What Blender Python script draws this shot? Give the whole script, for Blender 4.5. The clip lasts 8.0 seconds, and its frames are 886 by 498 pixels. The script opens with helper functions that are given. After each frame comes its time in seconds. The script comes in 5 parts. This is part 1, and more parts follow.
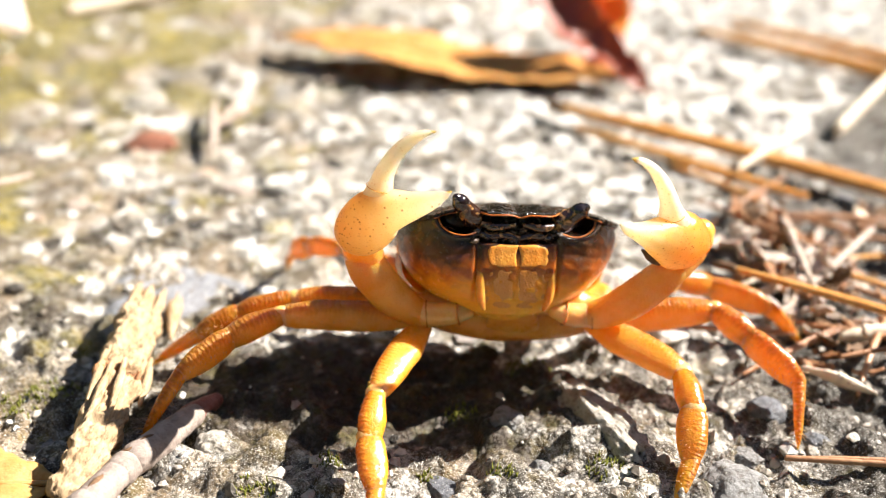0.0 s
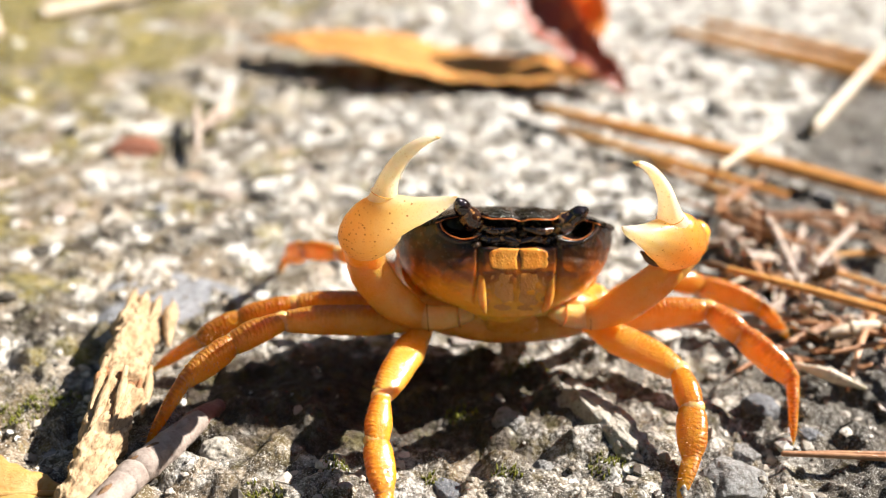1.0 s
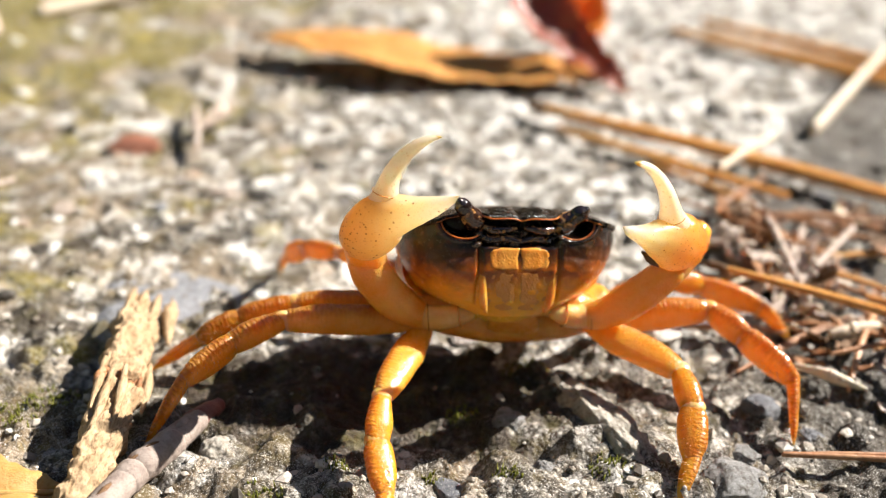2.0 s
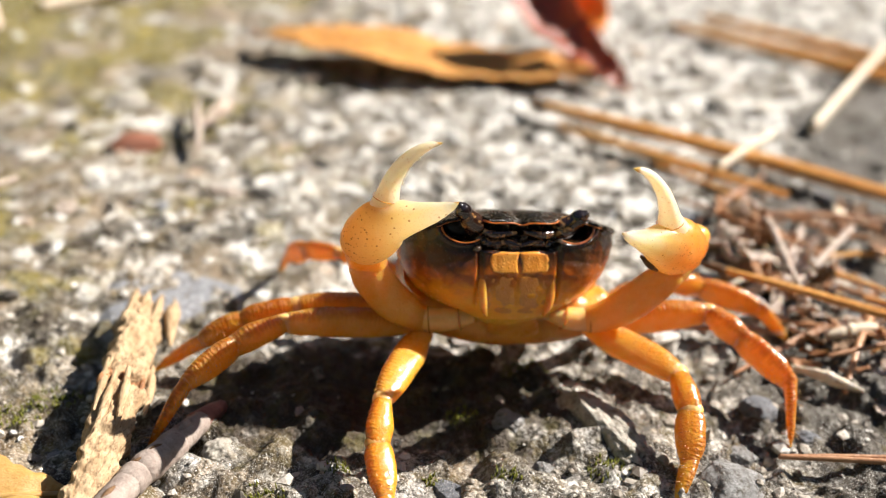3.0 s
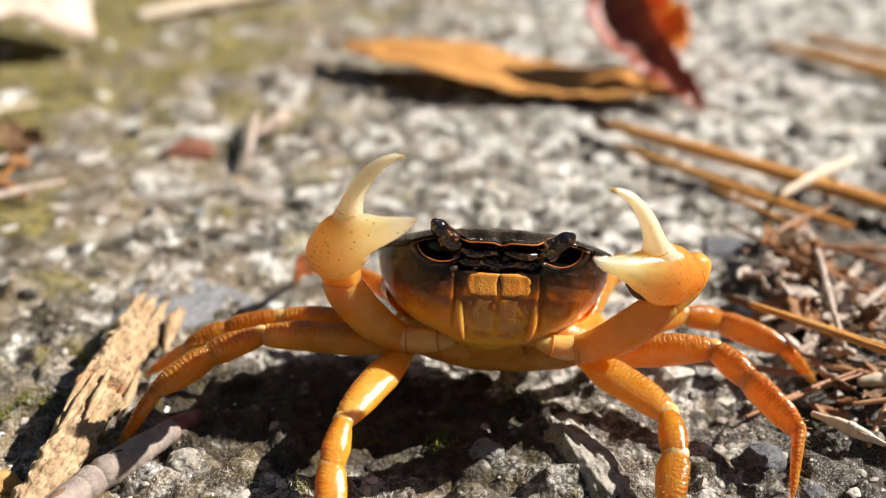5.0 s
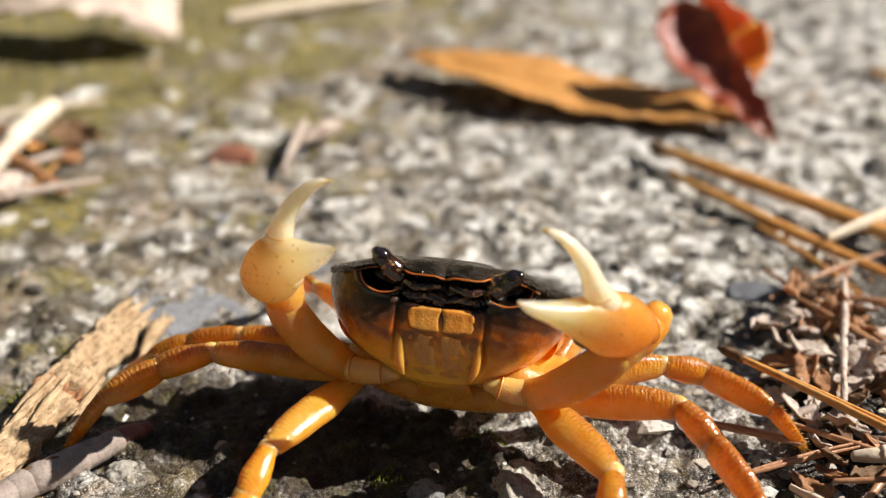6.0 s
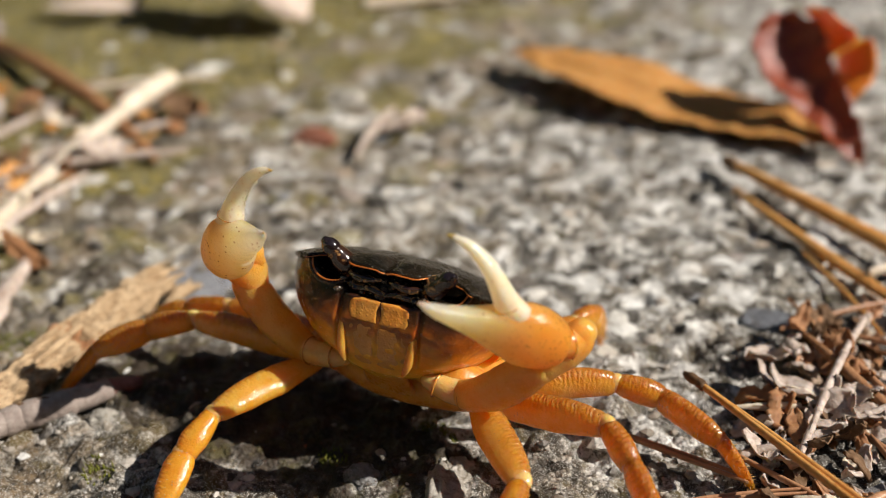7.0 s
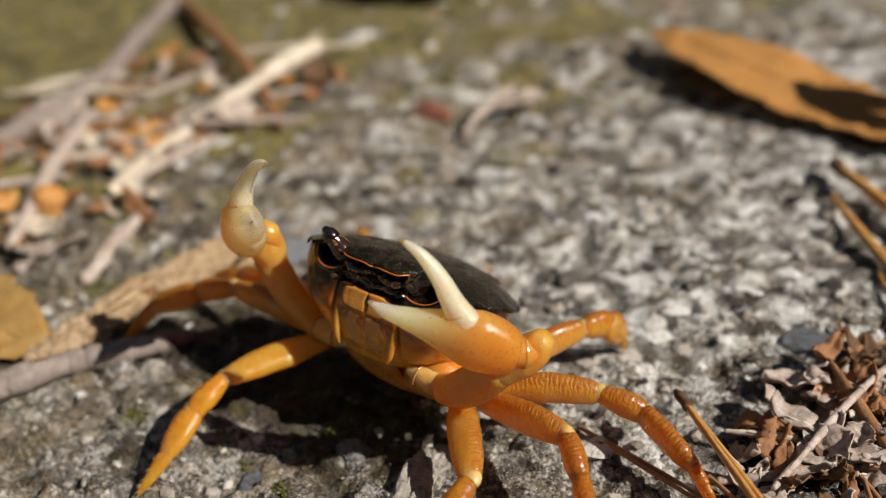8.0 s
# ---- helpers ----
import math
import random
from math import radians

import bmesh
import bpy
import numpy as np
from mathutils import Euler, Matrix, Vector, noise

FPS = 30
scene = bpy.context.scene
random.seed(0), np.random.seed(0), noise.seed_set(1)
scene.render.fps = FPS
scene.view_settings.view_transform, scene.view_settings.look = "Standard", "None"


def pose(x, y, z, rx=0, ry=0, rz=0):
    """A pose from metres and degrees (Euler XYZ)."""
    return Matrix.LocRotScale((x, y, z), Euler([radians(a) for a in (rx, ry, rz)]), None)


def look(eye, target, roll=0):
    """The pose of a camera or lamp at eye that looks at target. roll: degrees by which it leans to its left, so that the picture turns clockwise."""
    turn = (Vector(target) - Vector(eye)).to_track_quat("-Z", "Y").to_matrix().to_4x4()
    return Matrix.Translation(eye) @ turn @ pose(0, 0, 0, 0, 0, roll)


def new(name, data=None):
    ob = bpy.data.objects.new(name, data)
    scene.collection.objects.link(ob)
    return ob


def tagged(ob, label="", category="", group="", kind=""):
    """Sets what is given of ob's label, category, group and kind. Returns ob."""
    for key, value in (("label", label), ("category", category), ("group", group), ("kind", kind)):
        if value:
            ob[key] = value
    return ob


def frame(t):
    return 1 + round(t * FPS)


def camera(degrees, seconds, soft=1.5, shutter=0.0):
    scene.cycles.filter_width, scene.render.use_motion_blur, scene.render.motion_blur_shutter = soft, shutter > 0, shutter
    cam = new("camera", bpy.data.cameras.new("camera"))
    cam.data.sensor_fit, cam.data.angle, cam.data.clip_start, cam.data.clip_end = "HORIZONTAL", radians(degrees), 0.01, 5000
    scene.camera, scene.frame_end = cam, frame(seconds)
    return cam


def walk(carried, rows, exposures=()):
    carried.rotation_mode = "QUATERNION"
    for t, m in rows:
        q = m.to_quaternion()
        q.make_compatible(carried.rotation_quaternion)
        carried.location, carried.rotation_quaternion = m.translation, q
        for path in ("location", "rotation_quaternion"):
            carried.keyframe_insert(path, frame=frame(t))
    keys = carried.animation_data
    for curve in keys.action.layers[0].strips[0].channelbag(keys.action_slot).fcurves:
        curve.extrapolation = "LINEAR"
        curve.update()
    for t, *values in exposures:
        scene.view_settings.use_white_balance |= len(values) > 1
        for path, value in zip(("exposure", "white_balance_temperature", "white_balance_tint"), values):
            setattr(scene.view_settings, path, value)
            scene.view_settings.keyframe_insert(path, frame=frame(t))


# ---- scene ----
cam = camera(45.2, 8.0, soft=1.0)
PATH = [
    (0, (0.00136, -0.00265, 0.08226), (0.00023, 0.10224, 0.02397), 1.46),
    (0.5, (-0.00254, -0.00276, 0.08354), (-0.00011, 0.10179, 0.02470), 1.90),
    (1, (-0.00359, -0.00330, 0.08335), (-0.00022, 0.10147, 0.02495), 1.97),
    (1.5, (-0.00394, -0.00316, 0.08285), (-0.00028, 0.10173, 0.02467), 2.18),
    (3, (-0.00408, -0.00287, 0.08554), (-0.00042, 0.10111, 0.02575), 2.31),
    (3.5, (-0.00235, -0.00256, 0.08615), (-0.00023, 0.10136, 0.02618), 2.10),
    (4, (0.00228, -0.00220, 0.08601), (0.00044, 0.10180, 0.02618), 2.00),
    (4.5, (0.00915, -0.00116, 0.08370), (0.00165, 0.10341, 0.02532), 1.06),
    (6, (0.03928, 0.01482, 0.08277), (0.00714, 0.11498, 0.02502), -1.09),
    (6.5, (0.05493, 0.01908, 0.08427), (0.01132, 0.11501, 0.02687), -1.09),
    (7, (0.06815, 0.02500, 0.08484), (0.01366, 0.11449, 0.02635), -2.08),
    (7.5, (0.08305, 0.03447, 0.08667), (0.01563, 0.11387, 0.02708), -4.84),
    (8, (0.09334, 0.04318, 0.09054), (0.01774, 0.11275, 0.02852), -5.46),
]
EXPOSURES = [(0, 1.76), (0.5, 1.62), (1, 1.49), (3, 1.27), (4, 1.05), (6.5, 0.61), (8, 0.05)]
walk(cam, [(t, look(eye, target, roll)) for t, eye, target, roll in PATH], EXPOSURES)
# a close-up lens: shallow sharpness at the crab's face and claws
cam.data.dof.use_dof = True
cam.data.dof.focus_distance = 0.121
cam.data.dof.aperture_fstop = 13.5

# ---------------------------------------------------------------- light
SUN_TO = Vector((1.10, 0.34, 1.0)).normalized()
SUN_EL = math.asin(SUN_TO.z)
SUN_AZ = math.atan2(SUN_TO.x, SUN_TO.y)
world = bpy.data.worlds.new("sky")
scene.world = world
world.use_nodes = True
wn = world.node_tree.nodes
sky = wn.new("ShaderNodeTexSky")
sky.sky_type = "NISHITA"
sky.sun_disc = False
sky.sun_elevation = SUN_EL
sky.sun_rotation = SUN_AZ
wn["Background"].inputs["Strength"].default_value = 0.04
world.node_tree.links.new(sky.outputs[0], wn["Background"].inputs["Color"])
sun = new("sun", bpy.data.lights.new("sun", "SUN"))
sun.data.energy = 5.0
sun.data.angle = radians(0.55)
sun.data.color = (1.0, 0.94, 0.86)
sun.matrix_world = look(SUN_TO * 3, (0, 0, 0))

# ---------------------------------------------------------------- materials


class Nodes:
    """Short writing for a node material."""

    def __init__(self, name):
        self.mat = bpy.data.materials.new(name)
        self.mat.use_nodes = True
        self.tree = self.mat.node_tree
        self.bsdf = self.tree.nodes["Principled BSDF"]

    def set(self, **values):
        for key, value in values.items():
            self.bsdf.inputs[key.replace("_", " ")].default_value = value
        return self

    def put(self, socket, value):
        if isinstance(value, bpy.types.NodeSocket):
            self.tree.links.new(value, socket)
        else:
            socket.default_value = value

    def node(self, kind, out=0, **values):
        n = self.tree.nodes.new(kind)
        for key, value in values.items():
            self.put(n.inputs[key.replace("_", " ")], value)
        return n.outputs[out]

    def coords(self, scale=1.0, stretch=(1, 1, 1)):
        n = self.tree.nodes.new("ShaderNodeTexCoord").outputs["Object"]
        m = self.tree.nodes.new("ShaderNodeMapping")
        m.inputs["Scale"].default_value = [scale * s for s in stretch]
        self.tree.links.new(n, m.inputs["Vector"])
        return m.outputs[0]

    def noise(self, at, scale, detail=4.0, rough=0.55, warp=0.0):
        return self.node("ShaderNodeTexNoise", 0, Vector=at, Scale=scale, Detail=detail, Roughness=rough, Distortion=warp)

    def cells(self, at, scale, out="Distance", feature="F1", jitter=1.0):
        n = self.tree.nodes.new("ShaderNodeTexVoronoi")
        n.feature = feature
        self.put(n.inputs["Vector"], at)
        n.inputs["Scale"].default_value = scale
        n.inputs["Randomness"].default_value = jitter
        return n.outputs[out]

    def ramp(self, value, *stops):
        n = self.tree.nodes.new("ShaderNodeValToRGB")
        self.put(n.inputs[0], value)
        e = n.color_ramp.elements
        while len(e) < len(stops):
            e.new(0.5)
        for el, (p, c) in zip(e, stops):
            el.position = p
            el.color = (c, c, c, 1) if isinstance(c, (int, float)) else (*c, 1)
        return n.outputs[0]

    def mix(self, a, b, factor, blend="MIX"):
        n = self.tree.nodes.new("ShaderNodeMix")
        n.data_type, n.blend_type = "RGBA", blend
        self.put(n.inputs[0], factor)
        for socket, value in ((n.inputs[6], a), (n.inputs[7], b)):
            self.put(socket, (*value, 1) if isinstance(value, tuple) and len(value) == 3 else value)
        return n.outputs[2]

    def math(self, op, a, b=0.0):
        n = self.tree.nodes.new("ShaderNodeMath")
        n.operation = op
        self.put(n.inputs[0], a)
        self.put(n.inputs[1], b)
        return n.outputs[0]

    def axis(self, at, name):
        n = self.tree.nodes.new("ShaderNodeSeparateXYZ")
        self.tree.links.new(at, n.inputs[0])
        return n.outputs[name]

    def color(self, socket):
        self.put(self.bsdf.inputs["Base Color"], socket)
        return self

    def rough(self, socket):
        self.put(self.bsdf.inputs["Roughness"], socket)
        return self

    def bump(self, height, strength, distance):
        n = self.tree.nodes.new("ShaderNodeBump")
        n.inputs["Strength"].default_value = strength
        n.inputs["Distance"].default_value = distance
        self.put(n.inputs["Height"], height)
        self.tree.links.new(n.outputs[0], self.bsdf.inputs["Normal"])
        return self

    def wet(self, height, strength, distance):
        """An uneven film of water over the surface."""
        n = self.tree.nodes.new("ShaderNodeBump")
        n.inputs["Strength"].default_value = strength
        n.inputs["Distance"].default_value = distance
        self.put(n.inputs["Height"], height)
        self.tree.links.new(n.outputs[0], self.bsdf.inputs["Coat Normal"])
        return self

    def thin(self, amount, tint):
        """A shell so thin that light from behind shines through it."""
        glow = self.tree.nodes.new("ShaderNodeBsdfTranslucent")
        self.put(glow.inputs["Color"], tint)
        mix = self.tree.nodes.new("ShaderNodeMixShader")
        mix.inputs[0].default_value = amount
        self.tree.links.new(self.bsdf.outputs[0], mix.inputs[1])
        self.tree.links.new(glow.outputs[0], mix.inputs[2])
        self.tree.links.new(mix.outputs[0], self.tree.nodes["Material Output"].inputs["Surface"])
        return self

    def glow_through(self, weight, radius, scale):
        """Light that soaks into thin shell or leaf."""
        return self.set(Subsurface_Weight=weight, Subsurface_Radius=radius, Subsurface_Scale=scale)


def shell(name, dark, light, freckle, freckle_amount=0.4, rough=0.28, soak=0.7, bumps=0.25, depth=0.003, thin=0.0, radius=(1.0, 0.5, 0.2), coat=1.0, ripple=(1.1, 0.45)):
    """Wet crab shell: two tones, fine freckles, tubercles."""
    m = Nodes(name)
    at = m.coords(1000)
    big = m.noise(at, 0.35, 3)
    tone = m.mix(dark, light, m.ramp(big, (0.32, 0.0), (0.68, 1.0)))
    dots = m.cells(at, 1.6)
    spots = m.ramp(dots, (0.12, 1.0), (0.24, 0.0))
    tone = m.mix(tone, freckle, m.math("MULTIPLY", spots, freckle_amount))
    fine = m.noise(at, 6.0, 3)
    tone = m.mix(tone, freckle, m.math("MULTIPLY", m.ramp(fine, (0.5, 0.0), (0.8, 1.0)), freckle_amount * 0.6))
    m.color(tone).rough(m.ramp(m.noise(at, 2.0, 2), (0.3, rough - 0.08), (0.7, rough + 0.12)))
    m.bump(m.mix(m.noise(at, 3.0, 3), m.ramp(m.cells(at, 2.6), (0.0, 1.0), (0.45, 0.0)), 0.5), bumps, 0.0003)
    m.glow_through(soak, radius, depth)
    m.wet(m.noise(at, ripple[0], 4, 0.6), ripple[1], 0.0006)
    m.set(Coat_Weight=coat, Coat_Roughness=0.16, Coat_IOR=1.65, Specular_IOR_Level=0.25)
    if thin:
        m.thin(thin, tone)
    return m.mat


def leg_shell(name, dark, light, edge, ripple=0.5, pale=(0.96, 0.76, 0.42), soak=0.7, depth=0.003, thin=0.45):
    """Translucent shell of a limb: brown rippled upper edge, pale skin at both ends of a joint."""
    m = Nodes(name)
    at = m.coords(1000)
    place = m.tree.nodes.new("ShaderNodeAttribute")
    place.attribute_name = "limb"
    along, up, share = (m.axis(place.outputs["Vector"], k) for k in "XYZ")
    tone = m.mix(dark, light, m.ramp(m.noise(at, 0.45, 3), (0.32, 0.0), (0.68, 1.0)))
    wob = m.noise(at, 1.1, 3)
    wave = m.math("SINE", m.math("ADD", m.math("MULTIPLY", along, 11.0), m.math("MULTIPLY", wob, 14.0)))
    wave = m.math("MULTIPLY", m.math("ADD", wave, 1.0), 0.5)
    crest = m.ramp(m.math("ADD", up, m.math("MULTIPLY", m.math("SUBTRACT", wob, 0.5), 0.9)), (0.0, 0.0), (0.85, 1.0))
    tone = m.mix(tone, edge, m.math("MULTIPLY", m.ramp(m.math("ADD", up, m.math("MULTIPLY", m.math("SUBTRACT", wob, 0.5), 0.7)), (0.35, 0.0), (1.0, 1.0)), 0.8))
    tone = m.mix(tone, edge, m.math("MULTIPLY", m.math("MULTIPLY", wave, crest), ripple))
    fine = m.noise(at, 5.0, 3)
    tone = m.mix(tone, edge, m.math("MULTIPLY", m.ramp(fine, (0.55, 0.0), (0.8, 1.0)), 0.3))
    ends = m.ramp(m.math("ADD", m.math("ABSOLUTE", m.math("SUBTRACT", share, 0.5)), m.math("MULTIPLY", m.math("SUBTRACT", wob, 0.5), 0.10)), (0.43, 0.0), (0.49, 0.6))
    tone = m.mix(tone, pale, ends)
    m.color(tone).rough(m.ramp(m.noise(at, 2.0, 2), (0.3, 0.18), (0.7, 0.36)))
    m.bump(m.mix(m.noise(at, 2.6, 4), m.math("MULTIPLY", wave, crest), 0.5), 0.6, 0.0005)
    m.glow_through(soak, (1.0, 0.66, 0.22), depth)
    m.wet(m.noise(at, 1.2, 4, 0.55), 0.35, 0.0006)
    m.set(Coat_Weight=1.0, Coat_Roughness=0.16, Coat_IOR=1.75, Specular_IOR_Level=0.25)
    m.thin(thin, tone)
    return m.mat


LEG_ORANGE = leg_shell("leg_shell", (0.92, 0.43, 0.04), (0.97, 0.57, 0.11), (0.52, 0.17, 0.015), 0.22)
LEG_DARK = leg_shell("leg_end_shell", (0.90, 0.38, 0.022), (0.96, 0.51, 0.06), (0.46, 0.14, 0.012), 0.4, depth=0.0025)
LEG_BROWN = shell("leg_edge_shell", (0.50, 0.19, 0.03), (0.66, 0.30, 0.06), (0.2, 0.06, 0.01), 0.3, rough=0.14, depth=0.001)
ARM_SHELL = shell("arm_shell", (0.93, 0.46, 0.065), (0.97, 0.61, 0.16), (0.68, 0.26, 0.03), 0.2, coat=1.0, radius=(1.0, 0.62, 0.2), soak=0.85, depth=0.003, thin=0.5, bumps=0.5, ripple=(0.8, 0.3))
JOINT_SKIN = shell("joint_skin", (0.92, 0.52, 0.14), (0.96, 0.66, 0.28), (0.58, 0.24, 0.05), 0.15, coat=1.0, rough=0.2, soak=0.8, depth=0.0015, thin=0.3)
MOUTH_SHELL = shell("mouth_shell", (0.60, 0.21, 0.025), (0.74, 0.34, 0.065), (0.46, 0.14, 0.015), 0.6, rough=0.16, soak=0.4, depth=0.0008, coat=0.6)
MOUTH_LONG = shell("mouth_plate_shell", (0.60, 0.21, 0.03), (0.72, 0.32, 0.065), (0.44, 0.14, 0.02), 0.35, rough=0.2, soak=0.15, depth=0.0008, coat=0.5)
BELLY_SHELL = shell("belly_shell", (0.66, 0.24, 0.025), (0.84, 0.40, 0.07), (0.42, 0.14, 0.02), 0.2, depth=0.0016, soak=0.7, coat=0.5, thin=0.2)
RIM_SHELL = shell("rim_shell", (0.28, 0.07, 0.008), (0.46, 0.14, 0.016), (0.30, 0.07, 0.01), 0.2, rough=0.3, soak=0.3, depth=0.0005, coat=0.5)
HAIR = Nodes("bristle").set(Base_Color=(0.55, 0.33, 0.12, 1), Roughness=0.4).mat
EYE_BLACK = Nodes("cornea").set(Base_Color=(0.012, 0.007, 0.007, 1), Roughness=0.12, Coat_Weight=0.6, Coat_Roughness=0.05).mat


def claw_material():
    """Claw: orange at the palm's heel, yellow on the palm, cream on the fingers, brown freckles."""
    m = Nodes("claw_shell")
    at = m.coords(1000)
    heel = m.math("ADD", m.math("ABSOLUTE", m.axis(at, "X")), m.math("MULTIPLY", m.math("SUBTRACT", m.noise(at, 0.5, 3), 0.5), 3.0))
    pale = m.ramp(m.math("DIVIDE", m.math("SUBTRACT", heel, 8.0), 14.0), (0.1, (0.99, 0.91, 0.76)), (0.42, (0.99, 0.84, 0.52)), (0.64, (0.98, 0.68, 0.26)), (0.95, (0.94, 0.45, 0.07)))
    dots = m.ramp(m.cells(at, 1.1), (0.10, 1.0), (0.17, 0.0))
    fine = m.ramp(m.noise(at, 5.0, 2), (0.55, 0.0), (0.75, 1.0))
    c = m.mix(pale, (0.42, 0.16, 0.03), m.math("MULTIPLY", dots, 0.8))
    # freckles crowd together on the heel
    crowd = m.ramp(m.math("DIVIDE", m.math("SUBTRACT", heel, 8.0), 14.0), (0.55, 0.0), (1.0, 1.0))
    c = m.mix(c, (0.50, 0.17, 0.025), m.math("MULTIPLY", m.math("MULTIPLY", m.ramp(m.cells(at, 2.1), (0.16, 1.0), (0.30, 0.0)), crowd), 0.8))
    c = m.mix(c, (0.75, 0.40, 0.1), m.math("MULTIPLY", fine, 0.3))
    m.color(c).rough(0.28).bump(m.mix(m.noise(at, 3.0, 3), m.ramp(m.cells(at, 2.2), (0.0, 1.0), (0.4, 0.0)), 0.4), 0.25, 0.0002)
    m.glow_through(1.0, (1.0, 0.78, 0.42), 0.004)
    m.set(Coat_Weight=1.0, Coat_Roughness=0.16)
    m.wet(m.noise(at, 0.9, 4, 0.6), 0.5, 0.0006)
    m.thin(0.6, c)
    return m.mat


CLAW = claw_material()
CLAW_FINGER = shell("finger_shell", (0.99, 0.83, 0.58), (0.99, 0.90, 0.74), (0.66, 0.33, 0.08), 0.3, soak=1.0, bumps=0.12, depth=0.0018, radius=(1.0, 0.8, 0.55), thin=0.45)
TOOTH = shell("tooth_shell", (0.8, 0.68, 0.45), (0.85, 0.75, 0.55), (0.5, 0.3, 0.1), 0.1)


def carapace_material():
    """Black-brown back with pale pin pricks, wet."""
    m = Nodes("carapace_shell")
    at = m.coords(1000)
    c = m.mix((0.005, 0.004, 0.002), (0.015, 0.009, 0.004), m.ramp(m.noise(at, 0.4, 3), (0.35, 0.0), (0.7, 1.0)))
    dots = m.ramp(m.cells(at, 2.4), (0.08, 1.0), (0.15, 0.0))
    c = m.mix(c, (0.45, 0.33, 0.2), m.math("MULTIPLY", dots, 0.55))
    m.color(c).rough(m.ramp(m.noise(at, 1.2, 3), (0.3, 0.18), (0.7, 0.34)))
    m.bump(m.mix(m.noise(at, 2.5, 4), m.ramp(m.cells(at, 2.4), (0.0, 1.0), (0.35, 0.0)), 0.5), 0.8, 0.0003)
    m.set(Coat_Weight=0.4, Coat_Roughness=0.16, Specular_IOR_Level=0.08)
    m.wet(m.noise(at, 2.8, 4, 0.65), 0.7, 0.0005)
    return m.mat


def face_material():
    """Pigment of the cheeks: near black under the front, amber below."""
    m = Nodes("face_shell")
    at = m.coords(1000)
    z = m.axis(at, "Z")
    wob = m.math("MULTIPLY", m.math("SUBTRACT", m.noise(at, 0.45, 4, warp=0.6), 0.5), 4.5)
    h = m.math("DIVIDE", m.math("ADD", m.math("ADD", z, wob), 13.0), 13.0)
    c = m.ramp(h, (0.05, (0.90, 0.44, 0.06)), (0.34, (0.84, 0.32, 0.022)), (0.48, (0.40, 0.105, 0.010)), (0.62, (0.085, 0.024, 0.007)), (0.80, (0.010, 0.006, 0.005)))
    c = m.mix(c, (0.30, 0.15, 0.06), m.math("MULTIPLY", m.ramp(m.noise(at, 1.6, 4), (0.58, 0.0), (0.75, 1.0)), 0.15))
    m.color(c).rough(m.ramp(m.noise(at, 1.5, 3), (0.3, 0.14), (0.7, 0.3)))
    m.bump(m.noise(at, 2.6, 4), 0.25, 0.0002)
    m.glow_through(0.8, (1.0, 0.4, 0.1), 0.0014)
    m.set(Coat_Weight=0.5, Coat_Roughness=0.12, Specular_IOR_Level=0.25)
    m.wet(m.noise(at, 1.0, 4, 0.6), 0.5, 0.0006)
    return m.mat


def eyestalk_material():
    m = Nodes("eyestalk_shell")
    at = m.coords(1000)
    c = m.mix((0.03, 0.012, 0.007), (0.50, 0.27, 0.10), m.ramp(m.noise(at, 0.9, 4, warp=0.8), (0.52, 0.0), (0.66, 1.0)))
    m.color(c).rough(0.15).bump(m.noise(at, 4.0, 2), 0.15, 0.0001)
    m.set(Coat_Weight=0.6, Coat_Roughness=0.08)
    return m.mat


CARAPACE, FACE, STALK = carapace_material(), face_material(), eyestalk_material()
RIDGE = shell("ridge_shell", (0.012, 0.008, 0.006), (0.05, 0.025, 0.012), (0.34, 0.24, 0.15), 0.5, rough=0.12, soak=0.0, coat=1.0, ripple=(2.0, 0.8))


